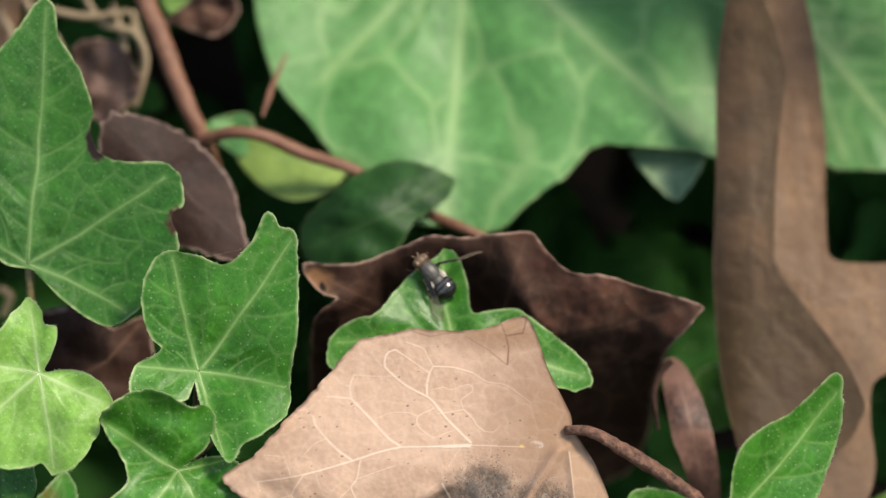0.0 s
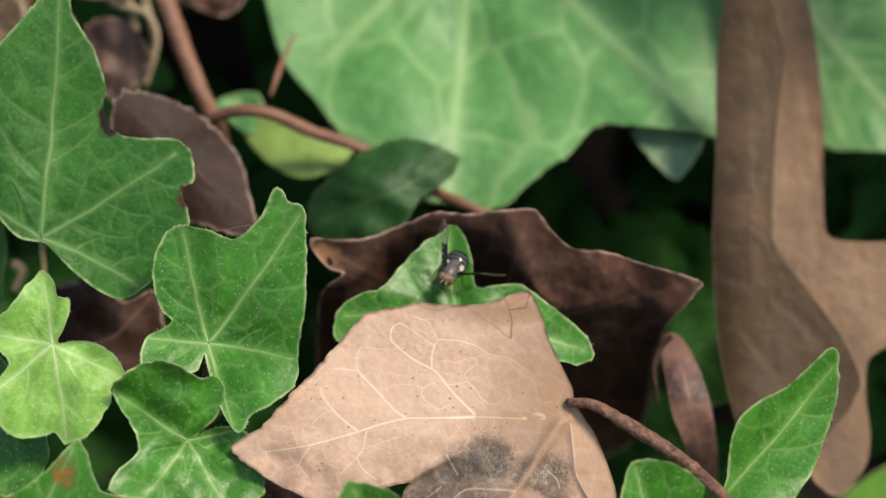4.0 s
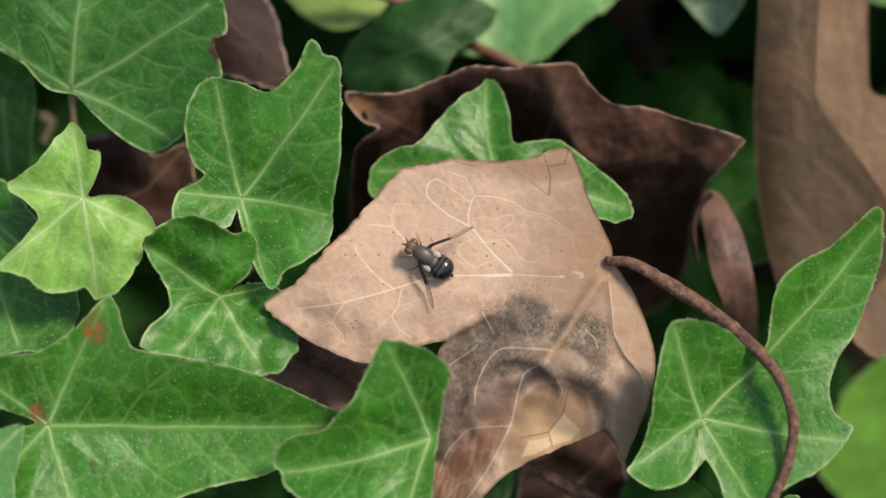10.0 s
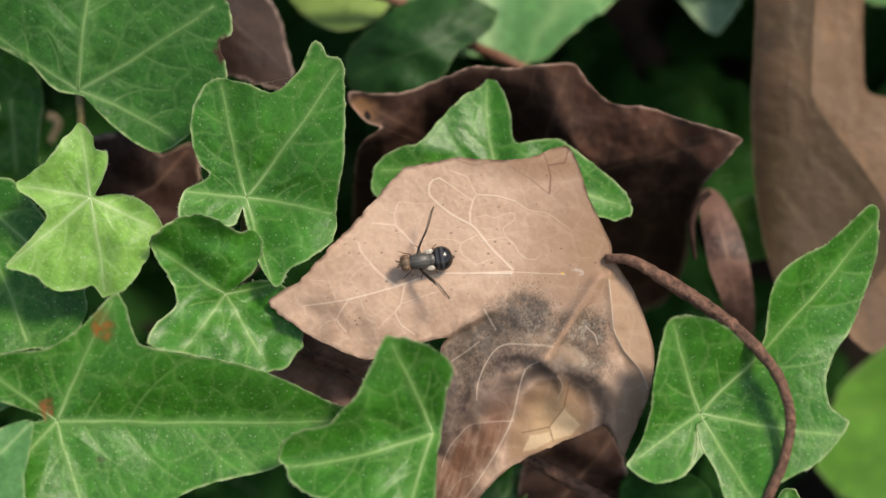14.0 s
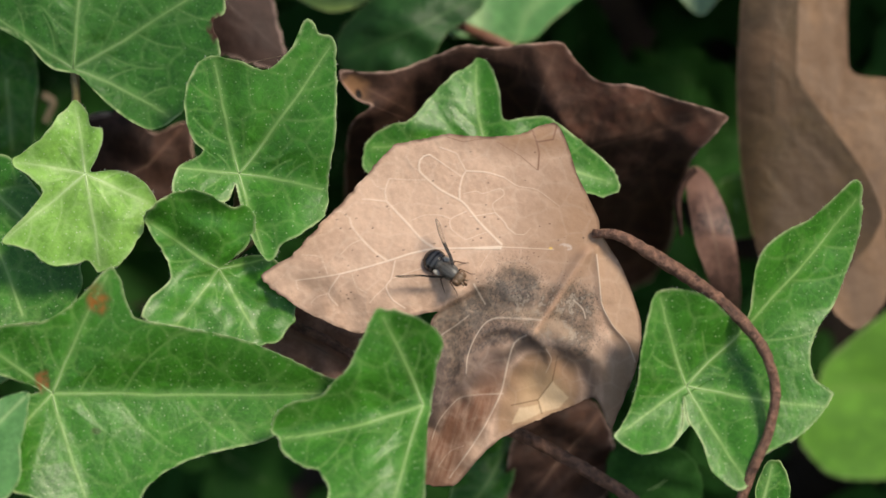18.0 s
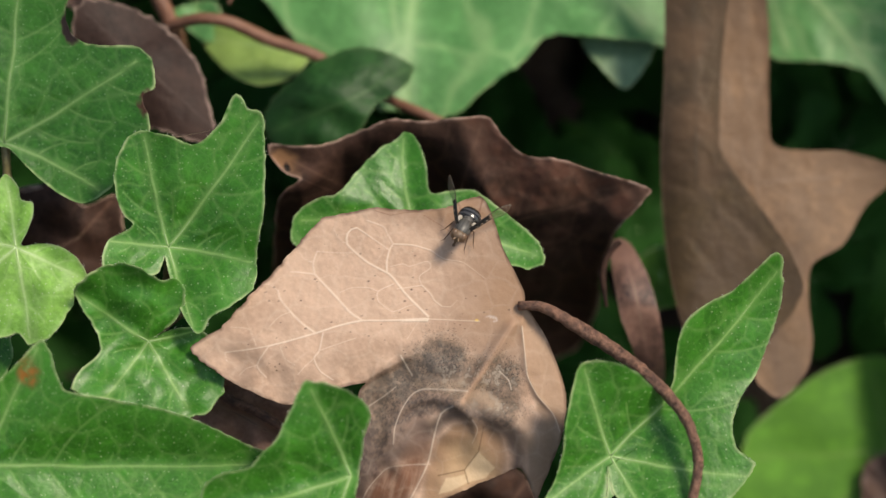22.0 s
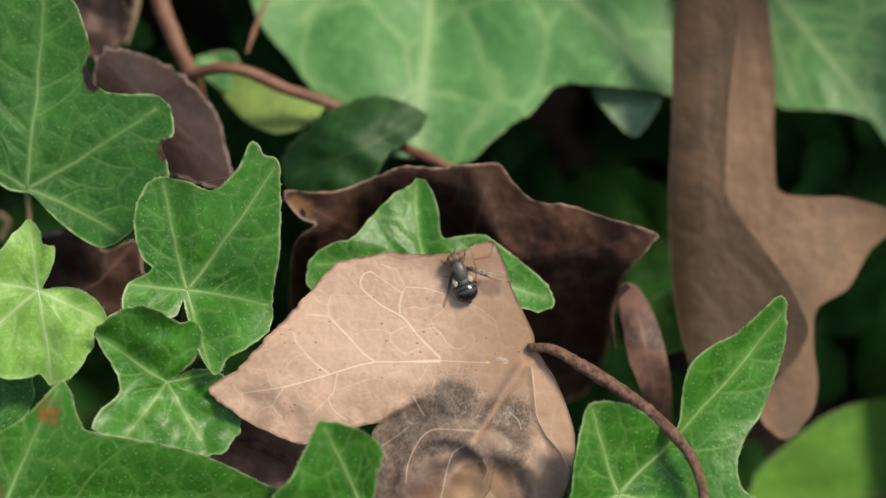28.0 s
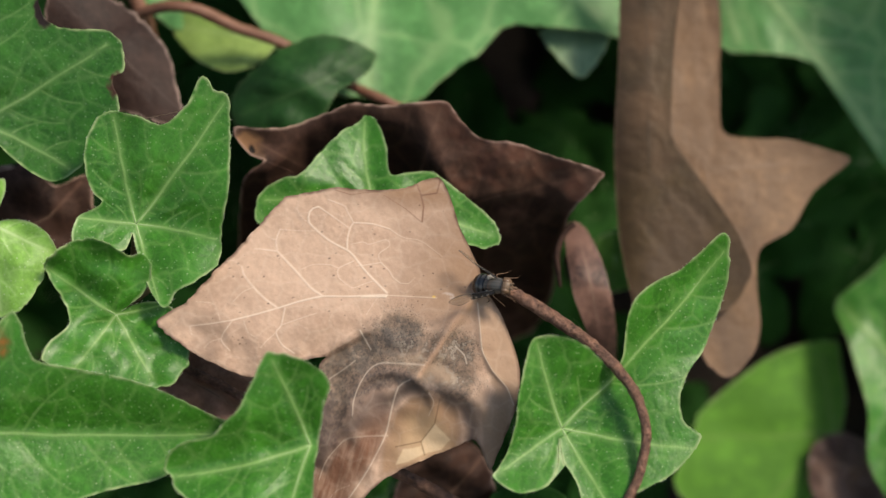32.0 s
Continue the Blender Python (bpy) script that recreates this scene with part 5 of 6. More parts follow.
leaf("ivy_leaf", (22.64, -27.17, 0.0), ((135.1, 0.95), (96.0, 2.26), (82.7, 3.35), (67.8, 3.49), (49.7, 2.95), (12.2, 2.15), (330.4, 1.81), (281.6, 1.15)), ((76, 3.1, 0),), MID, VEINGREEN,
     "tiny young ivy leaf", slope=(0, 0), wave=0.15, seed=10, step=0.12)
leaf("dry_leaf", (-29.39, 23.42, -25.0), ((126.6, 3.66), (66.6, 3.70), (359.6, 3.64), (311.6, 3.28), (277.4, 3.68), (228.6, 2.58)), ((351, 3.1, 0), (128, 3.0, 0),), BROWN, VEINBROWN,
     "reddish brown dead leaf among stems", slope=(0, 0), step=0.3, wave=0.6, seed=55, cell=0)
leaf("dry_leaf", (-39.19, 29.44, -30.0), ((126.6, 4.99), (60.1, 4.00), (308.4, 3.19), (269.9, 5.47), (243.3, 6.65)), ((284, 4.0, 0),), PINKTAN, VEINBROWN,
     "pale pinkish dead leaf far back", slope=(0, 0), step=0.35, wave=0.5, seed=56, cell=0)
leaf("dry_leaf", (-20.64, 30.04, -28.0), ((195.5, 3.58), (179.5, 1.97), (75.7, 2.03), (9.0, 2.99), (328.6, 2.88), (290.7, 2.75), (232.9, 2.46)), ((338, 2.6, 0), (198, 3.0, 0),), UMBER, VEINBROWN,
     "dark brown crumpled dead leaf", slope=(0, 0), step=0.3, wave=0.8, seed=57, cell=0)
leaf("dry_leaf", (45.37, -23.30, -32.0), ((153.4, 3.44), (87.1, 3.07), (25.2, 3.57), (343.4, 5.39), (289.9, 5.39), (231.7, 4.51)), ((348, 4.6, 0), (169, 2.6, 0),), BROWN, VEINBROWN,
     "brown dead leaf in the depth", slope=(0, -0.3), step=0.35, wave=0.6, seed=58, cell=0)
leaf("ivy_leaf", (23.04, -3.62, -26.0), ((169.3, 2.68), (86.2, 2.41), (9.7, 2.74), (319.2, 3.31), (274.7, 3.24), (235.3, 3.74)), ((266, 2.8, 0),), SOFT, VEINGREEN,
     "small bright green ivy leaf glimpsed between dead leaves", slope=(0, -0.6), step=0.3, wave=0.3, seed=59, cell=0)
leaf("ivy_leaf", (-39.40, 6.73, -14.0), ((97.9, 6.22), (73.2, 4.95), (19.9, 2.78), (309.9, 3.71), (287.9, 6.48), (266.0, 6.90), (237.4, 6.20), (180.0, 3.09), (116.6, 4.77)), ((274, 6.0, 0),), MID, VEINGREEN,
     "narrow green ivy leaf hanging in half shade", slope=(0, 0), step=0.2, wave=0.4, seed=111)
leaf("ivy_leaf", (-38.26, -21.91, 9.0), ((158.0, 4.24), (110.0, 2.78), (65.7, 3.90), (45.5, 5.71), (28.1, 4.51), (0.2, 3.57), (318.9, 4.46), (271.9, 5.45), (225.5, 5.32)), ((45, 5.3, 0),), FAR, VEINGREEN,
     "smooth light green ivy leaf lying over another", slope=(0, -0.2), step=0.2, wave=0.2, seed=112, cell=0, branch=False)
leaf("ivy_leaf", (-42.81, -18.32, -9.0), ((144.9, 3.56), (79.5, 2.00), (23.3, 3.48), (7.6, 4.58), (351.0, 2.86), (291.6, 1.47), (212.0, 3.19)), ((8, 4.1, 0),), FAR, VEINGREEN,
     "pale grey-green ivy leaf tip", slope=(0, -0.3), step=0.2, wave=0.2, seed=113, cell=0, branch=False)
cam.data.dof.focus_object = dead_leaf

# ---- stems and dry stalks ----


def stem(name, points, radii, material, label, seed=1, n=60, rough=0.05, category="stem"):
    v, f = tube(points, radii, 12, n, rough, seed)
    ob = mesh_part(name, v.tolist(), f, material)
    ob.matrix_world = BANK
    return tagged(ob, label, category)


stem("stem", ((-26.0, 32.7, -21.0), (-25.0, 29.9, -21.0), (-23.8, 27.0, -21.0), (-22.4, 23.2, -21.0), (-20.9, 19.6, -21.0), (-19.9, 17.4, -22.0), (-19.7, 15.8, -26.0)), (0.85, 0.85, 0.75, 0.7), STEM, "red-brown woody ivy stem", seed=61)
stem("stem", ((-20.7, 17.8, -21.0), (-19.1, 18.3, -20.0), (-17.2, 18.5, -19.0), (-14.8, 18.1, -19.0), (-11.6, 16.7, -20.0), (-7.7, 15.4, -20.0), (-4.1, 13.3, -22.0), (-0.6, 11.3, -21.0), (2.3, 10.0, -20.0), (5.4, 8.2, -22.0)), (0.5, 0.55, 0.5, 0.45, 0.5), STEM, "thin red-brown ivy stem crossing the shade", seed=62)
stem("twig", ((-13.3, 25.5, -24.0), (-14.1, 23.5, -23.0), (-14.6, 22.0, -22.0), (-15.2, 19.9, -21.0)), (0.12, 0.2, 0.28, 0.1), STEM, "short pointed brown twig", seed=63)
stem("twig", ((-16.8, -12.2, -3.6), (-14.0, -13.6, -3.4), (-11.3, -14.9, -3.4), (-8.6, -16.8, -3.6)), (0.35, 0.4, 0.35), STALK, "dark thin twig under the leaves", seed=64)
stem("twig", ((2.3, -21.7, -5.0), (5.1, -23.0, -5.0), (8.3, -24.8, -5.0), (11.5, -26.7, -5.0), (14.7, -29.2, -5.0)), (0.5, 0.55, 0.5), STALK, "dark twig in the hollow", seed=65)
stem("spider_thread", ((-20.4, 7.7, -4.0), (-18.1, 7.8, -4.0), (-15.6, 8.2, -2.0)), (0.02, 0.02), STRAW, "single fine spider thread between two leaves", seed=81, category='thread', rough=0.0)
stem("dry_stalk", ((-36.2, 31.7, -27.0), (-35.3, 29.2, -27.0), (-33.3, 27.2, -27.0), (-31.9, 23.8, -27.0)), (0.3, 0.34, 0.25), STRAW, "dry straw-coloured stalk among the litter", seed=66, category='stalk')
stem("dry_stalk", ((-31.0, 31.2, -28.0), (-29.6, 28.8, -28.0), (-26.6, 27.8, -28.0), (-25.7, 25.3, -28.0), (-26.7, 21.4, -28.0)), (0.3, 0.34, 0.25), STRAW, "dry straw-coloured stalk among the litter", seed=67, category='stalk')
stem("dry_stalk", ((-28.7, 30.4, -29.0), (-27.7, 26.9, -29.0), (-28.0, 23.5, -29.0)), (0.3, 0.34, 0.25), STRAW, "dry straw-coloured stalk among the litter", seed=68, category='stalk')
stem("dry_stalk", ((-35.3, 30.2, -27.0), (-30.9, 29.2, -27.0), (-27.0, 29.6, -27.0)), (0.3, 0.34, 0.25), STRAW, "dry straw-coloured stalk among the litter", seed=69, category='stalk')
stem("dry_stalk", ((-38.4, 29.8, -28.0), (-37.4, 27.9, -28.0), (-37.7, 25.4, -28.0)), (0.3, 0.34, 0.25), STRAW, "dry straw-coloured stalk among the litter", seed=70, category='stalk')
stem("dry_stalk", ((-27.0, 29.9, -29.0), (-26.0, 24.9, -29.0), (-27.5, 21.7, -29.0), (-28.8, 21.0, -29.0)), (0.3, 0.34, 0.25), STRAW, "dry straw-coloured stalk among the litter", seed=71, category='stalk')
stem("dry_stalk", ((-38.3, 5.8, -27.0), (-37.4, 5.1, -27.0), (-38.1, 3.4, -27.0)), (0.3, 0.34, 0.25), STRAW, "dry straw-coloured stalk among the litter", seed=72, category='stalk')
stem("leaf_rim", ((18.2, -0.8, -11.0), (17.3, -1.7, -11.0), (16.7, -3.5, -11.0), (17.0, -6.3, -11.0)), (0.25, 0.3, 0.15), UMBER, "curled dark edge of a torn dead leaf", seed=80, category='stalk')


# ---- leaves filling the shaded depth of the bank ----
LOBES = ((90, 13), (72, 9.5), (58, 7.4), (42, 8.6), (28, 11), (12, 8.6), (350, 6.6), (325, 7.6), (305, 6.8), (285, 4.0), (270, 1.6), (255, 4.0), (235, 6.8), (215, 7.6), (190, 6.6), (168, 8.6), (152, 11), (138, 8.6), (122, 7.4), (108, 9.5))
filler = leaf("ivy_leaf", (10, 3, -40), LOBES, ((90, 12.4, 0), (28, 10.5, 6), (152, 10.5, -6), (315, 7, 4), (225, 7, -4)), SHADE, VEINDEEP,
              "ivy leaf darkened for shade, unseen copies added to cast it", group="ivy leaves deep in the bank", step=0.4, wave=0.8, crease=0.6, seed=90)
rng = random.Random(5)


def more(x0, x1, nx, y0, y1, ny, z0, z1, clear=()):
    """Copies of the shaded leaf over a stretch of the bank, leaving the clearings open."""
    for i in range(nx):
        for j in range(ny):
            sx = x0 + (x1 - x0) * (i + rng.uniform(0.1, 0.9)) / nx
            sy = y0 + (y1 - y0) * (j + rng.uniform(0.1, 0.9)) / ny
            m = BANK @ pose(sx * MM, sy * MM, rng.uniform(z0, z1) * MM, rng.uniform(-45, 5), rng.uniform(-30, 30), rng.uniform(0, 360))
            if all(math.hypot(sx - cx, sy - cy) > cr for cx, cy, cr in clear):
                copy_thing(filler, m)


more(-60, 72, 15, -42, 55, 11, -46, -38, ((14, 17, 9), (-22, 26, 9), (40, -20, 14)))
# unseen leaves added above and beside the view, casting shade into it
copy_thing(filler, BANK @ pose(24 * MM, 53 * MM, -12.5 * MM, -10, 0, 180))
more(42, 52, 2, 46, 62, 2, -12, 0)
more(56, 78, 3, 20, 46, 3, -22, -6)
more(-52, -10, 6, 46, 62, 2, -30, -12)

# ---- the fly ----


def band_material(name, a, b, centres, width, rough, axis=0):
    """Skin with bands of another tone across its length (axis 0) or along it (axis 1)."""
    m, nt, bs, node, link = shader(name)
    co = node("TexCoord").outputs["Object"]
    sep = node("SeparateXYZ")
    link(co, sep.inputs[0])
    total = None
    for cx in centres:
        d = node("Math")
        d.operation = "SUBTRACT"
        d.inputs[1].default_value = cx * MM
        link(sep.outputs[axis], d.inputs[0])
        ab = node("Math")
        ab.operation = "ABSOLUTE"
        link(d.outputs[0], ab.inputs[0])
        f = ramp(node, link, ab.outputs[0], width * MM, width * 0.3 * MM)
        if total is None:
            total = f
        else:
            mx = node("Math")
            mx.operation = "MAXIMUM"
            link(total, mx.inputs[0])
            link(f, mx.inputs[1])
            total = mx.outputs[0]
    ns = node("TexNoise", Scale=5000.0, Detail=4.0)
    link(co, ns.inputs["Vector"])
    c = mixer(node, link, total, a, b)
    c = mixer(node, link, ramp(node, link, ns.outputs["Fac"], 0.45, 1.0), c, tuple(0.5 * (x + y) for x, y in zip(a, b)))
    link(c, bs.inputs["Base Color"])
    bs.inputs["Roughness"].default_value = rough
    bp = node("Bump", Strength=0.3, Distance=0.00002)
    link(ns.outputs["Fac"], bp.inputs["Height"])
    link(bp.outputs["Normal"], bs.inputs["Normal"])
    return m


def wing_material():
    """A clear smoky membrane with black bars towards the root and a dark rim."""
    m, nt, bs, node, link = shader("wing_membrane")
    at = node("Attribute")
    at.attribute_name = "dark"
    ns = node("TexNoise", Scale=3500.0, Detail=3.0)
    link(node("TexCoord").outputs["Object"], ns.inputs["Vector"])
    c = mixer(node, link, at.outputs["Fac"], (0.27, 0.20, 0.145), (0.012, 0.009, 0.008))
    link(c, bs.inputs["Base Color"])
    bs.inputs["Roughness"].default_value = 0.35
    clear = node("BsdfTransparent")
    mx = node("MixShader")
    fac = node("MapRange")
    fac.inputs["To Min"].default_value, fac.inputs["To Max"].default_value = 0.22, 1.0
    link(at.outputs["Fac"], fac.inputs["Value"])
    link(fac.outputs["Result"], mx.inputs[0])
    link(clear.outputs[0], mx.inputs[1])
    link(bs.outputs[0], mx.inputs[2])
    link(mx.outputs[0], nt.nodes["Material Output"].inputs["Surface"])
    return m


THORAX = band_material("grey_dusted_thorax", (0.094, 0.087, 0.078), (0.062, 0.057, 0.052), (-0.40, -0.16, 0.16, 0.40), 0.08, 0.42, 1)
ABDOMEN = band_material("black_banded_abdomen", (0.008, 0.007, 0.007), (0.055, 0.054, 0.056), (0.62, 0.24, -0.16), 0.17, 0.2)
HEAD = plain_material("tan_head", (0.12, 0.075, 0.045), (0.22, 0.14, 0.085), 4000.0, 0.5, 0.3, 0.00002)
EYE = plain_material("brown_eye", (0.13, 0.075, 0.043), (0.21, 0.125, 0.075), 9000.0, 0.3, 0.4, 0.00002)
LEG = plain_material("brown_leg", (0.09, 0.048, 0.028), (0.19, 0.105, 0.06), 3000.0, 0.5)
JET = plain_material("black_horn", (0.008, 0.007, 0.006), (0.02, 0.018, 0.016), 3000.0, 0.3)
PALE = plain_material("pale_squama", (0.36, 0.31, 0.25), (0.62, 0.56, 0.48), 2500.0, 0.2)
WING = wing_material()


def blob(semi, squash=0.0, seed=1, bumps=0.03, rings=20, segs=28):
    """An egg-shaped body of the given half sizes, narrower to the front by squash."""
    bm = bmesh.new()
    bmesh.ops.create_uvsphere(bm, u_segments=segs, v_segments=rings, radius=1.0)
    for v in bm.verts:
        x, y, z = v.co.z, v.co.x, v.co.y
        k = 1 - squash * x
        n = 1 + bumps * noise.noise(Vector((x * 2 + seed, y * 2, z * 2)))
        v.co = Vector((x * semi[0], y * semi[1] * k, z * semi[2] * k)) * n * MM
    return bm


def build_fly():
    fly = new("fly")
    fly.empty_display_size = 0.002
    tagged(fly, "small dark grey fly with banded black abdomen and waving wings", "fly")

    def put(name, bm, mat, at, label="", parent=fly, turn=(0, 0, 0)):
        ob = part(name, bm, mat, parent, label)
        ob.matrix_basis = pose(at[0] * MM, at[1] * MM, at[2] * MM, *turn)
        return ob
    th = put("thorax", blob((1.02, 0.68, 0.62), 0.04, 1), THORAX, (0.05, 0, 0.1), "grey dusted thorax")
    put("scutellum", blob((0.40, 0.46, 0.30), -0.1, 2), THORAX, (-0.90, 0, 0.26))
    put("waist", blob((0.35, 0.34, 0.32), 0, 3), JET, (-1.05, 0, -0.02))
    put("abdomen", blob((0.98, 0.96, 0.74), 0.10, 4), ABDOMEN, (-1.58, 0, -0.05), "glossy black abdomen with grey bands", turn=(0, 6, 0))
    put("ovipositor", blob((0.22, 0.17, 0.14), -0.2, 5), JET, (-2.55, 0, -0.18))
    head = put("head", blob((0.42, 0.62, 0.52), 0.05, 6), HEAD, (1.22, 0, 0.12), "tan head")
    for s in (-1, 1):
        e = put("eye", blob((0.36, 0.30, 0.46), 0, 7, 0.0), EYE, (-0.02, s * 0.38, 0.04), "large brown eye", head)
        v, f = tube(((0.36, s * 0.12, 0.10), (0.55, s * 0.20, 0.05), (0.68, s * 0.26, -0.06)), (0.07, 0.08, 0.05), 8, 12)
        mesh_part("antenna", v.tolist(), f, HEAD, head)
        v, f = tube(((0.60, s * 0.22, 0.02), (0.72, s * 0.32, 0.12), (0.84, s * 0.42, 0.17)), (0.013, 0.005), 5, 10)
        mesh_part("bristle", v.tolist(), f, JET, head)
        put("squama", blob((0.42, 0.24, 0.13), 0, 8), PALE, (-0.74, s * 0.62, 0.16), "pale whitish squama")
    v, f = tube(((0.25, 0, -0.35), (0.35, 0, -0.62), (0.30, 0, -0.80)), (0.13, 0.09, 0.14), 8, 12)
    mesh_part("proboscis", v.tolist(), f, LEG, head)
    for k in range(10):
        s = 1 if k % 2 else -1
        x0 = 0.6 - 0.32 * (k // 2)
        v, f = tube(((x0, s * 0.42, 0.48), (x0 - 0.12, s * 0.5, 0.68), (x0 - 0.26, s * 0.54, 0.82)), (0.014, 0.006), 4, 6)
        mesh_part("bristle", v.tolist(), f, JET, th)
    reach = ((0.55, 1.1, 0.9), (-0.1, 0.0, 1.3), (-0.75, -1.4, 1.1))
    for s in (-1, 1):
        for x0, x1, y1 in reach:
            knee = (x0 + 0.45 * (x1 - x0), s * (0.3 + 0.6 * (y1 - 0.3)), 0.22)
            foot = (x1, s * y1, -0.98)
            toe = (x1 + 0.35 * (1 if x1 > -0.5 else -1), s * (y1 + 0.22), -1.02)
            leg = mesh_part("leg", *[q.tolist() if hasattr(q, "tolist") else q for q in tube(((x0, s * 0.3, -0.3), (0.5 * (x0 + knee[0]), 0.5 * (s * 0.3 + knee[1]), 0.05), knee), (0.085, 0.09, 0.05), 8, 14)], LEG, fly)
            v, f = tube((knee, tuple(0.5 * (a + b) for a, b in zip(knee, foot)), foot), (0.048, 0.042, 0.036), 7, 14)
            mesh_part("tibia", v.tolist(), f, LEG, leg)
            v, f = tube((foot, tuple(0.5 * (a + b) for a, b in zip(foot, toe)), toe), (0.034, 0.03, 0.016), 6, 8)
            mesh_part("tarsus", v.tolist(), f, LEG, leg)
    wings = []
    for s in (1, -1):
        n, m = 60, 16
        u = np.linspace(0, 1, n)
        half = 0.16 + 0.13 * np.clip(u / 0.22, 0, 1) + 0.27 * np.exp(-((u - 0.78) / 0.19)**2)
        half = half * np.sqrt(np.clip(1 - ((u - 0.55) / 0.4502).clip(0)**2.6, 0, 1)) + 0.004
        mid = -s * 0.10 * np.exp(-((u - 0.7) / 0.25)**2)
        k = np.linspace(-1, 1, m)
        x = np.repeat(u[:, None], m, 1) * 4.0
        y = mid[:, None] + half[:, None] * k[None]
        z = 0.05 * np.sin(x * 2.2) + 0.03 * np.cos(k * 9)[None]
        verts = np.stack([x, y, z], 2).reshape(-1, 3)
        low = verts - (0, 0, 0.012)
        faces = [(i * m + j, (i + 1) * m + j, (i + 1) * m + j + 1, i * m + j + 1) for i in range(n - 1) for j in range(m - 1)]
        q = n * m
        faces += [(q + i * m + j, q + i * m + j + 1, q + (i + 1) * m + j + 1, q + (i + 1) * m + j) for i in range(n - 1) for j in range(m - 1)]
        w = mesh_part("wing", (np.vstack([verts, low]) * MM).tolist(), faces, WING, fly, "smoky clear wing with black bars near its root")
        uu, kk = np.repeat(u, m), np.tile(k, n)
        gap = np.exp(-((uu - 0.30) / 0.022)**2) + np.exp(-((uu - 0.42) / 0.02)**2) + 0.8 * np.exp(-((uu - 0.18) / 0.02)**2)
        dark = np.clip((0.52 - uu) / 0.05, 0, 1) * (1 - 0.85 * np.clip(gap * (kk * s < -0.1), 0, 1))
        dark = np.maximum(dark, np.clip((np.abs(kk) - 0.84) / 0.1, 0, 1))
        dark = np.maximum(dark, 0.3 * np.exp(-((kk - 0.25 * s) / 0.05)**2) * (uu < 0.95))
        dark = np.maximum(dark, 0.2 * np.exp(-((kk + 0.35 * s) / 0.05)**2) * (uu < 0.9))
        at = w.data.attributes.new("dark", "FLOAT", "POINT")
        at.data.foreach_set("value", np.concatenate([dark, dark]).astype(np.float32))
        v, f = tube(((0, s * 0.08, 0), (1.2, s * 0.2, 0), (2.0, s * 0.24, 0), (2.3, s * 0.26, 0)), (0.05, 0.03, 0.012), 6, 24)
        mesh_part("vein", v.tolist(), f, JET, w)
        w.location = (0.25 * MM, s * 0.5 * MM, 0.3 * MM)
        wings.append(w)
    return fly, wings


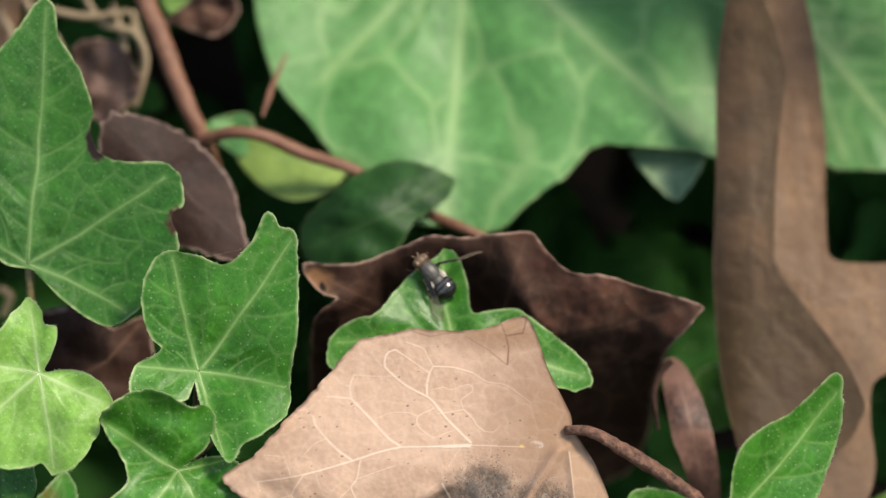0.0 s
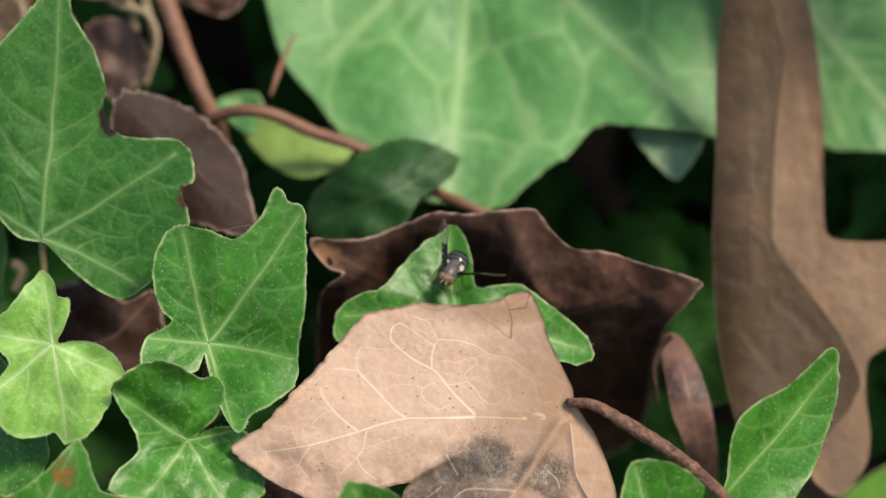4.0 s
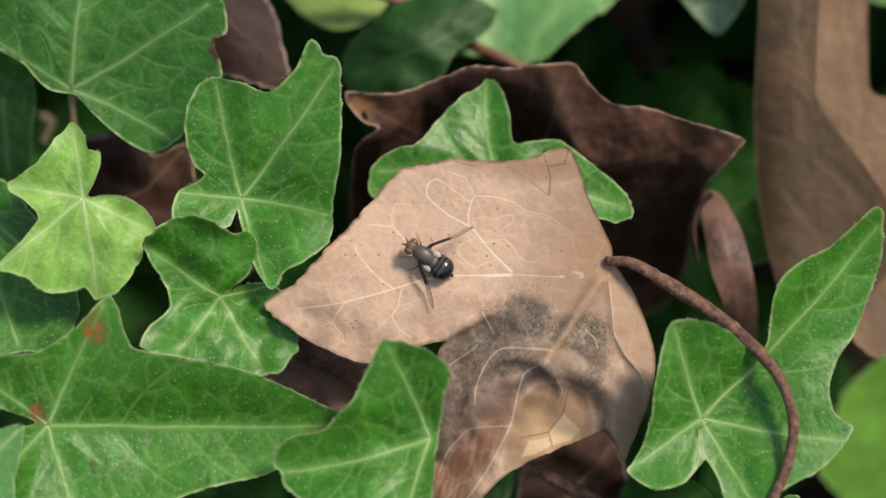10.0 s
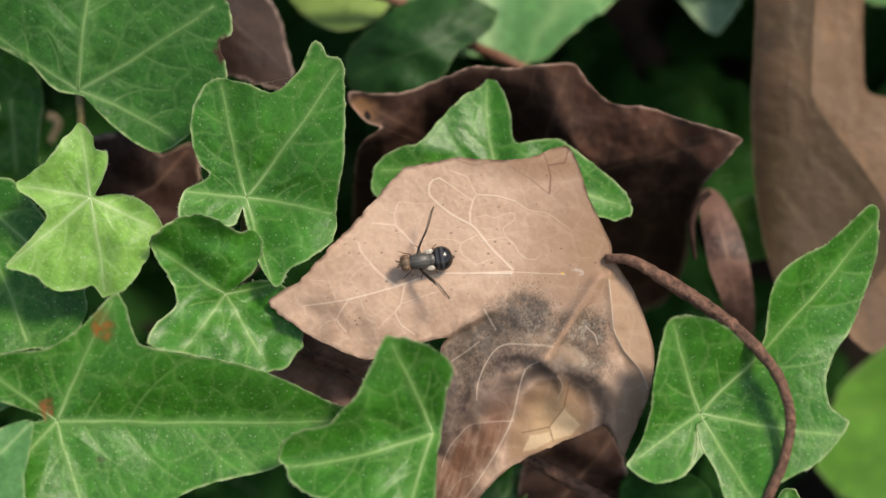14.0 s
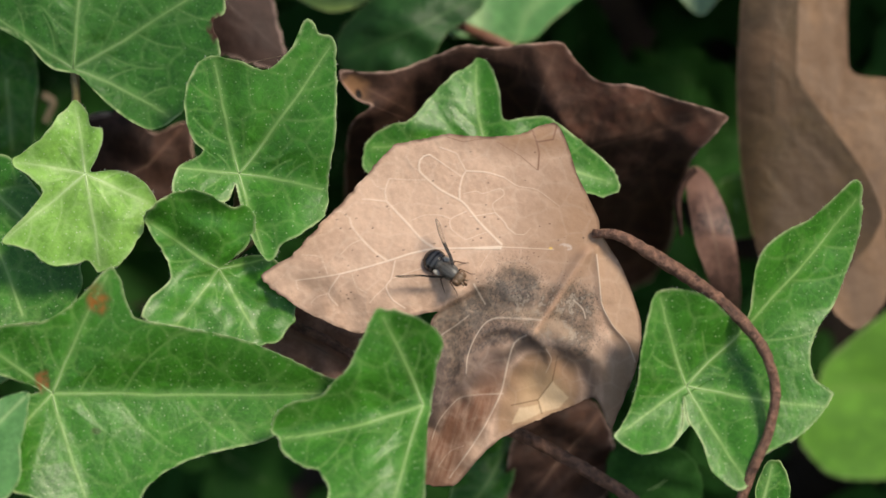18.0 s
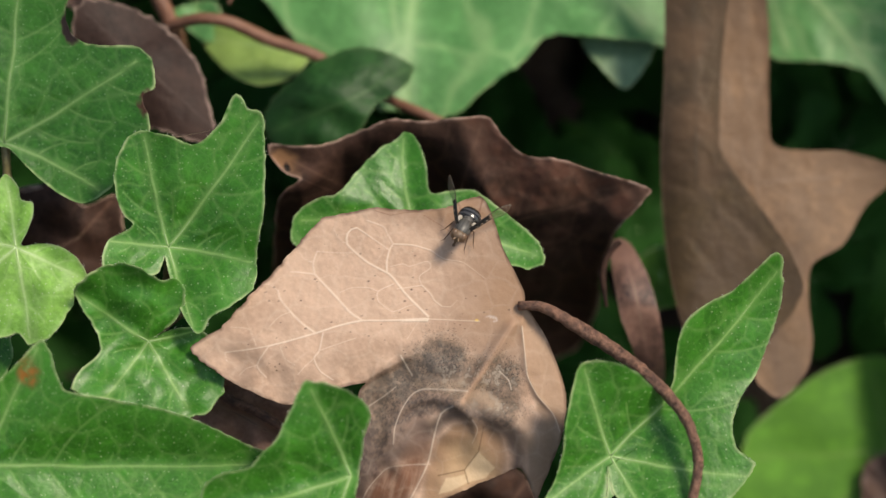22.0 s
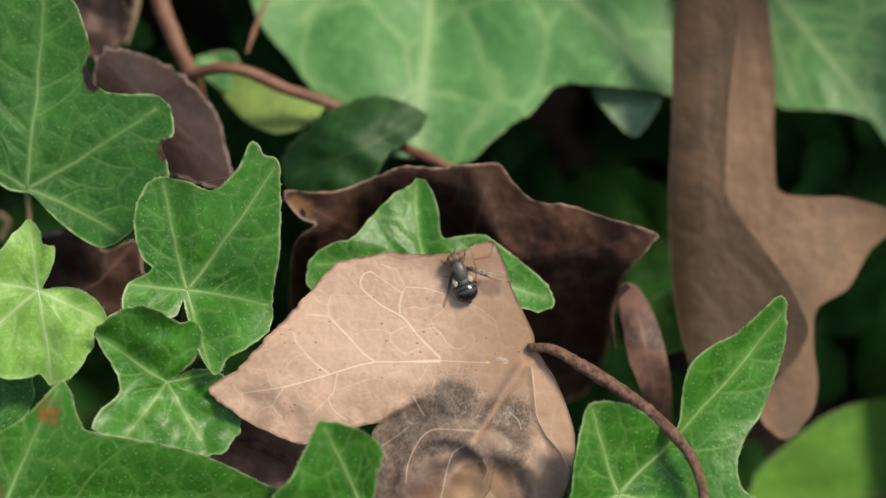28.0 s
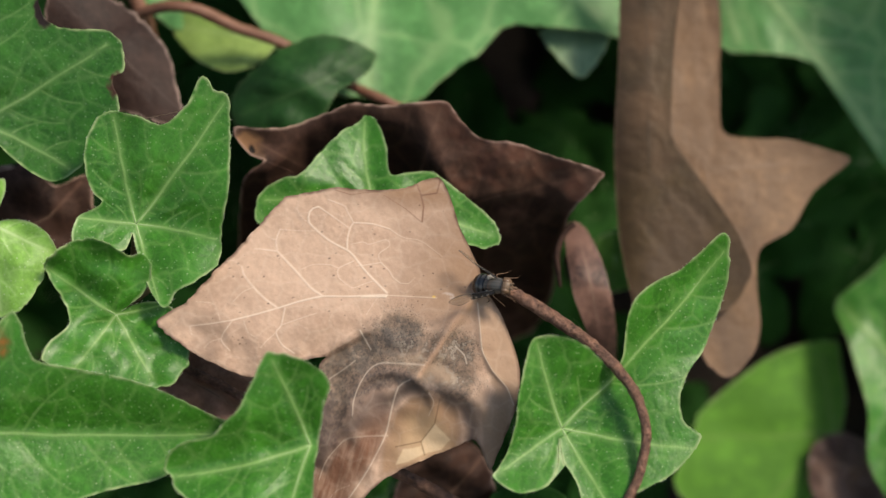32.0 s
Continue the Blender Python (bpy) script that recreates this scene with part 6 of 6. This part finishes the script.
fly, (left_wing, right_wing) = build_fly()
FLY_ROWS = [
    (0.000, -1.07, 6.38, -5.84, 9.5, -2.7, 131.6),
    (0.500, -1.00, 6.41, -5.85, 9.7, -2.8, 132.8),
    (1.000, -0.92, 6.36, -5.84, 9.5, -2.7, 131.4),
    (1.500, -0.83, 6.58, -5.89, 9.0, -2.7, 128.9),
    (2.000, -0.76, 6.01, -5.89, 12.1, -17.0, 141.2),
    (2.267, -0.75, 5.43, -5.70, 17.6, -28.9, 173.9),
    (2.500, -0.74, 4.84, -5.50, 14.5, -41.6, -149.4),
    (3.000, -0.33, 4.71, -5.46, 9.8, -44.3, -126.4),
    (3.500, -0.30, 4.81, -5.48, 10.2, -46.1, -127.1),
    (5.500, 2.16, 1.06, -0.07, -1.0, -54.2, -84.3),
    (5.733, 1.72, -0.14, 0.03, 9.2, -40.9, -124.1),
    (6.000, 1.29, -1.33, 0.13, 6.8, -26.2, -155.1),
    (6.500, 0.84, -3.04, 0.36, 5.7, -33.4, -137.2),
    (7.000, -1.61, -6.80, 1.20, 9.2, -53.5, -149.7),
    (7.267, -2.70, -6.08, 1.02, 16.8, -27.2, 167.6),
    (7.500, -3.78, -5.35, 0.84, 4.7, -2.8, 133.2),
    (8.000, -4.57, -4.99, 0.80, 4.6, -2.7, 131.3),
    (8.500, -4.59, -5.11, 0.81, 4.4, -2.7, 129.9),
    (9.000, -4.60, -5.16, 0.82, 4.3, -2.8, 128.6),
    (9.500, -4.60, -5.13, 0.81, 4.3, -2.8, 128.2),
    (10.000, -4.73, -5.46, 0.85, 5.6, -2.8, 144.6),
    (10.500, -4.73, -5.55, 0.86, 5.5, -2.7, 143.7),
    (11.000, -4.69, -5.41, 0.85, 5.6, -2.7, 144.9),
    (11.500, -4.61, -5.49, 0.86, 5.6, -2.9, 145.0),
    (12.000, -4.59, -5.50, 0.86, 5.6, -2.7, 144.0),
    (12.500, -4.70, -5.56, 0.87, 5.8, -2.7, 147.3),
    (13.000, -4.68, -5.30, 0.84, 5.6, -2.7, 144.3),
    (13.500, -5.22, -5.95, 0.91, 6.9, -2.7, -179.9),
    (15.500, -4.99, -6.15, 1.06, 7.9, -31.6, -172.8),
    (16.000, -4.72, -6.10, 1.08, 8.6, -41.5, -166.4),
    (16.500, -5.20, -6.18, 1.01, 7.0, -20.0, -164.9),
    (17.000, -4.92, -6.64, 1.13, 5.6, -36.3, -134.8),
    (17.267, -4.26, -7.00, 1.17, -0.7, -38.3, -84.0),
    (17.500, -3.59, -7.36, 1.22, -6.7, -35.7, -33.3),
    (18.000, -2.20, -8.82, 1.37, -6.3, -31.0, -34.7),
    (18.267, -1.16, -7.34, 1.14, -11.7, -15.4, 24.3),
    (18.500, -0.13, -5.85, 0.90, -1.3, -2.8, 79.4),
    (19.000, -0.04, 1.44, -0.20, 0.0, -24.0, 90.0),
    (19.500, 1.93, 2.24, -0.23, -6.1, -48.0, 58.0),
    (20.000, 4.15, 3.43, -0.37, -8.6, -47.2, 38.2),
    (20.500, 4.82, 3.91, -0.43, -10.0, -47.1, 14.1),
    (21.000, 4.75, 2.92, -0.35, -7.5, -35.1, -22.9),
    (21.500, 5.31, 1.83, -0.19, -5.7, -43.1, -49.1),
    (22.000, 4.71, 0.30, 0.01, 4.9, -47.7, -122.1),
    (22.500, 4.55, -1.68, 0.23, -1.6, -43.0, -79.1),
    (23.000, 4.92, -1.90, 0.26, -3.7, -44.0, -64.9),
    (23.500, 5.05, -1.90, 0.26, -5.2, -43.0, -52.6),
    (24.000, 5.98, -1.97, 0.23, -7.5, -33.1, -19.3),
    (24.500, 5.93, -1.94, 0.22, -7.5, -30.0, -15.8),
    (25.000, 5.48, -0.52, 0.07, -5.7, -35.7, 50.6),
    (25.500, 4.55, 0.41, -0.11, 0.9, -19.5, 96.8),
    (26.500, 3.88, 0.10, -0.11, 1.1, -10.2, 132.6),
    (27.500, 3.21, -0.21, -0.10, 6.7, -2.8, 167.9),
    (28.000, 3.53, 0.32, -0.17, 2.3, -2.9, 109.4),
    (28.500, 3.80, 0.32, -0.11, 1.9, -17.5, 104.6),
    (29.000, 2.57, 0.11, -0.03, 6.7, -29.7, 145.0),
    (29.500, 2.11, -0.14, 0.02, 8.1, -36.4, 157.2),
    (30.000, 2.29, -0.08, 0.00, 8.1, -32.9, 170.3),
    (30.500, 2.74, -0.23, 0.07, 7.9, -48.4, -145.8),
    (30.733, 3.63, -0.86, 0.11, -7.7, -40.5, -81.2),
    (31.000, 4.52, -1.48, 0.15, -6.6, -26.9, -28.3),
    (31.500, 4.65, -3.07, 0.40, -4.2, -42.8, -60.6),
    (32.000, 10.96, -6.08, 1.64, -9.5, -44.7, -3.1),
]
LEFT_WING_ROWS = [
    (0.000, 36, 1, 159),
    (0.500, 47, 1, 159),
    (1.000, 36, -0, 165),
    (1.500, 10, -14, 164),
    (2.000, 17, -13, 161),
    (2.267, 64, -23, 144),
    (2.500, 113, -17, 125),
    (3.000, 121, -14, 115),
    (3.500, 124, -8, 107),
    (5.500, 120, -57, 118),
    (6.000, 38, -24, 165),
    (6.500, 48, -26, 145),
    (6.733, 76, -55, 132),
    (7.000, 151, -67, 71),
    (7.267, 94, -39, 130),
    (7.500, 83, 0, 146),
    (8.000, 71, -8, 130),
    (8.500, 71, 2, 124),
    (9.000, 82, 2, 128),
    (9.500, 77, 3, 116),
    (10.000, 73, 1, 143),
    (10.500, 72, 2, 132),
    (11.000, 43, 1, 145),
    (11.500, 66, 2, 138),
    (12.000, 59, 0, 152),
    (12.500, 72, 3, 128),
    (13.000, 59, 0, 151),
    (13.500, 74, -31, 125),
    (15.500, 99, -38, 123),
    (16.000, 126, -45, 83),
    (16.500, 90, -39, 123),
    (17.000, 54, -24, 134),
    (17.500, 91, -32, 139),
    (18.000, 80, -29, 144),
    (18.500, 73, -3, 148),
    (18.733, 83, -36, 129),
    (19.000, 121, -60, 84),
    (19.500, 92, -30, 75),
    (20.000, 63, -33, 118),
    (20.500, 48, -44, 140),
    (21.000, 86, -31, 135),
    (21.500, 93, -36, 133),
    (22.000, 77, -39, 140),
    (22.500, 102, -33, 132),
    (23.000, 107, -30, 122),
    (23.500, 118, -34, 105),
    (24.000, 97, -24, 121),
    (24.500, 97, -19, 113),
    (25.000, 103, -52, 96),
    (25.500, 82, -29, 131),
    (27.500, 32, -6, 129),
    (28.000, 77, -41, 143),
    (28.500, 99, -37, 100),
    (29.000, 74, -56, 140),
    (29.500, 39, -35, 169),
    (30.000, 36, -32, 173),
    (30.500, 69, -39, 142),
    (31.000, 110, -70, 115),
    (31.500, 111, -29, 121),
    (32.000, 96, -42, 144),
]
RIGHT_WING_ROWS = [
    (0.000, -71, -10, -117),
    (0.500, -71, -10, -116),
    (1.000, -74, -9, -125),
    (1.500, -74, -9, -130),
    (2.000, -82, -20, -132),
    (2.267, -45, -37, -143),
    (2.500, 3, -44, -168),
    (3.000, -37, -44, -155),
    (3.500, -62, -57, -136),
    (5.500, -67, -48, -143),
    (6.000, -87, -23, -133),
    (6.500, -92, -28, -134),
    (7.000, -117, -35, -114),
    (7.267, -71, -25, -137),
    (7.500, -35, -5, -146),
    (8.000, -51, -5, -143),
    (8.500, -72, -5, -131),
    (9.000, -78, -5, -120),
    (9.500, -78, -5, -115),
    (10.000, -72, -6, -121),
    (10.500, -77, -6, -115),
    (11.000, -76, -6, -131),
    (11.500, -76, -6, -130),
    (12.000, -75, -6, -135),
    (12.500, -76, -6, -126),
    (13.000, -59, -6, -121),
    (13.500, -76, -7, -122),
    (15.500, -100, -17, -107),
    (16.000, -113, -24, -110),
    (16.500, -89, -17, -126),
    (17.000, -99, -30, -134),
    (17.500, -65, -33, -136),
    (18.000, -103, -30, -136),
    (18.500, -76, -35, -145),
    (19.000, -62, -30, -102),
    (19.500, -87, -21, -48),
    (19.733, -60, -9, -21),
    (20.000, -32, -11, 8),
    (20.500, -5, -27, 33),
    (20.733, -14, -39, 102),
    (21.000, -31, -36, 178),
    (21.500, -71, -40, -160),
    (22.000, -92, -38, -130),
    (22.500, -50, -41, -163),
    (23.000, -43, -41, -158),
    (23.500, -46, -39, -155),
    (24.000, -46, -50, -156),
    (24.500, -70, -36, -141),
    (25.000, -127, -57, -95),
    (25.267, -72, -41, -128),
    (25.500, -39, -14, -134),
    (27.500, -71, -44, -122),
    (28.000, -47, -4, -126),
    (28.500, -51, -10, -118),
    (29.000, -100, -21, -118),
    (29.500, -116, -26, -85),
    (30.000, -88, -18, -79),
    (30.500, -97, -24, -106),
    (31.000, -38, -25, -165),
    (31.500, -48, -51, -152),
    (32.000, -64, -38, -150),
]


def motions():
    walk(fly, [(t, BANK @ pose(x * MM, y * MM, z * MM, rx, ry, rz)) for t, x, y, z, rx, ry, rz in FLY_ROWS])
    walk(left_wing, [(t, pose(0.25 * MM, 0.5 * MM, 0.3 * MM, rx, ry, rz)) for t, rx, ry, rz in LEFT_WING_ROWS])
    walk(right_wing, [(t, pose(0.25 * MM, -0.5 * MM, 0.3 * MM, rx, ry, rz)) for t, rx, ry, rz in RIGHT_WING_ROWS])


motions()
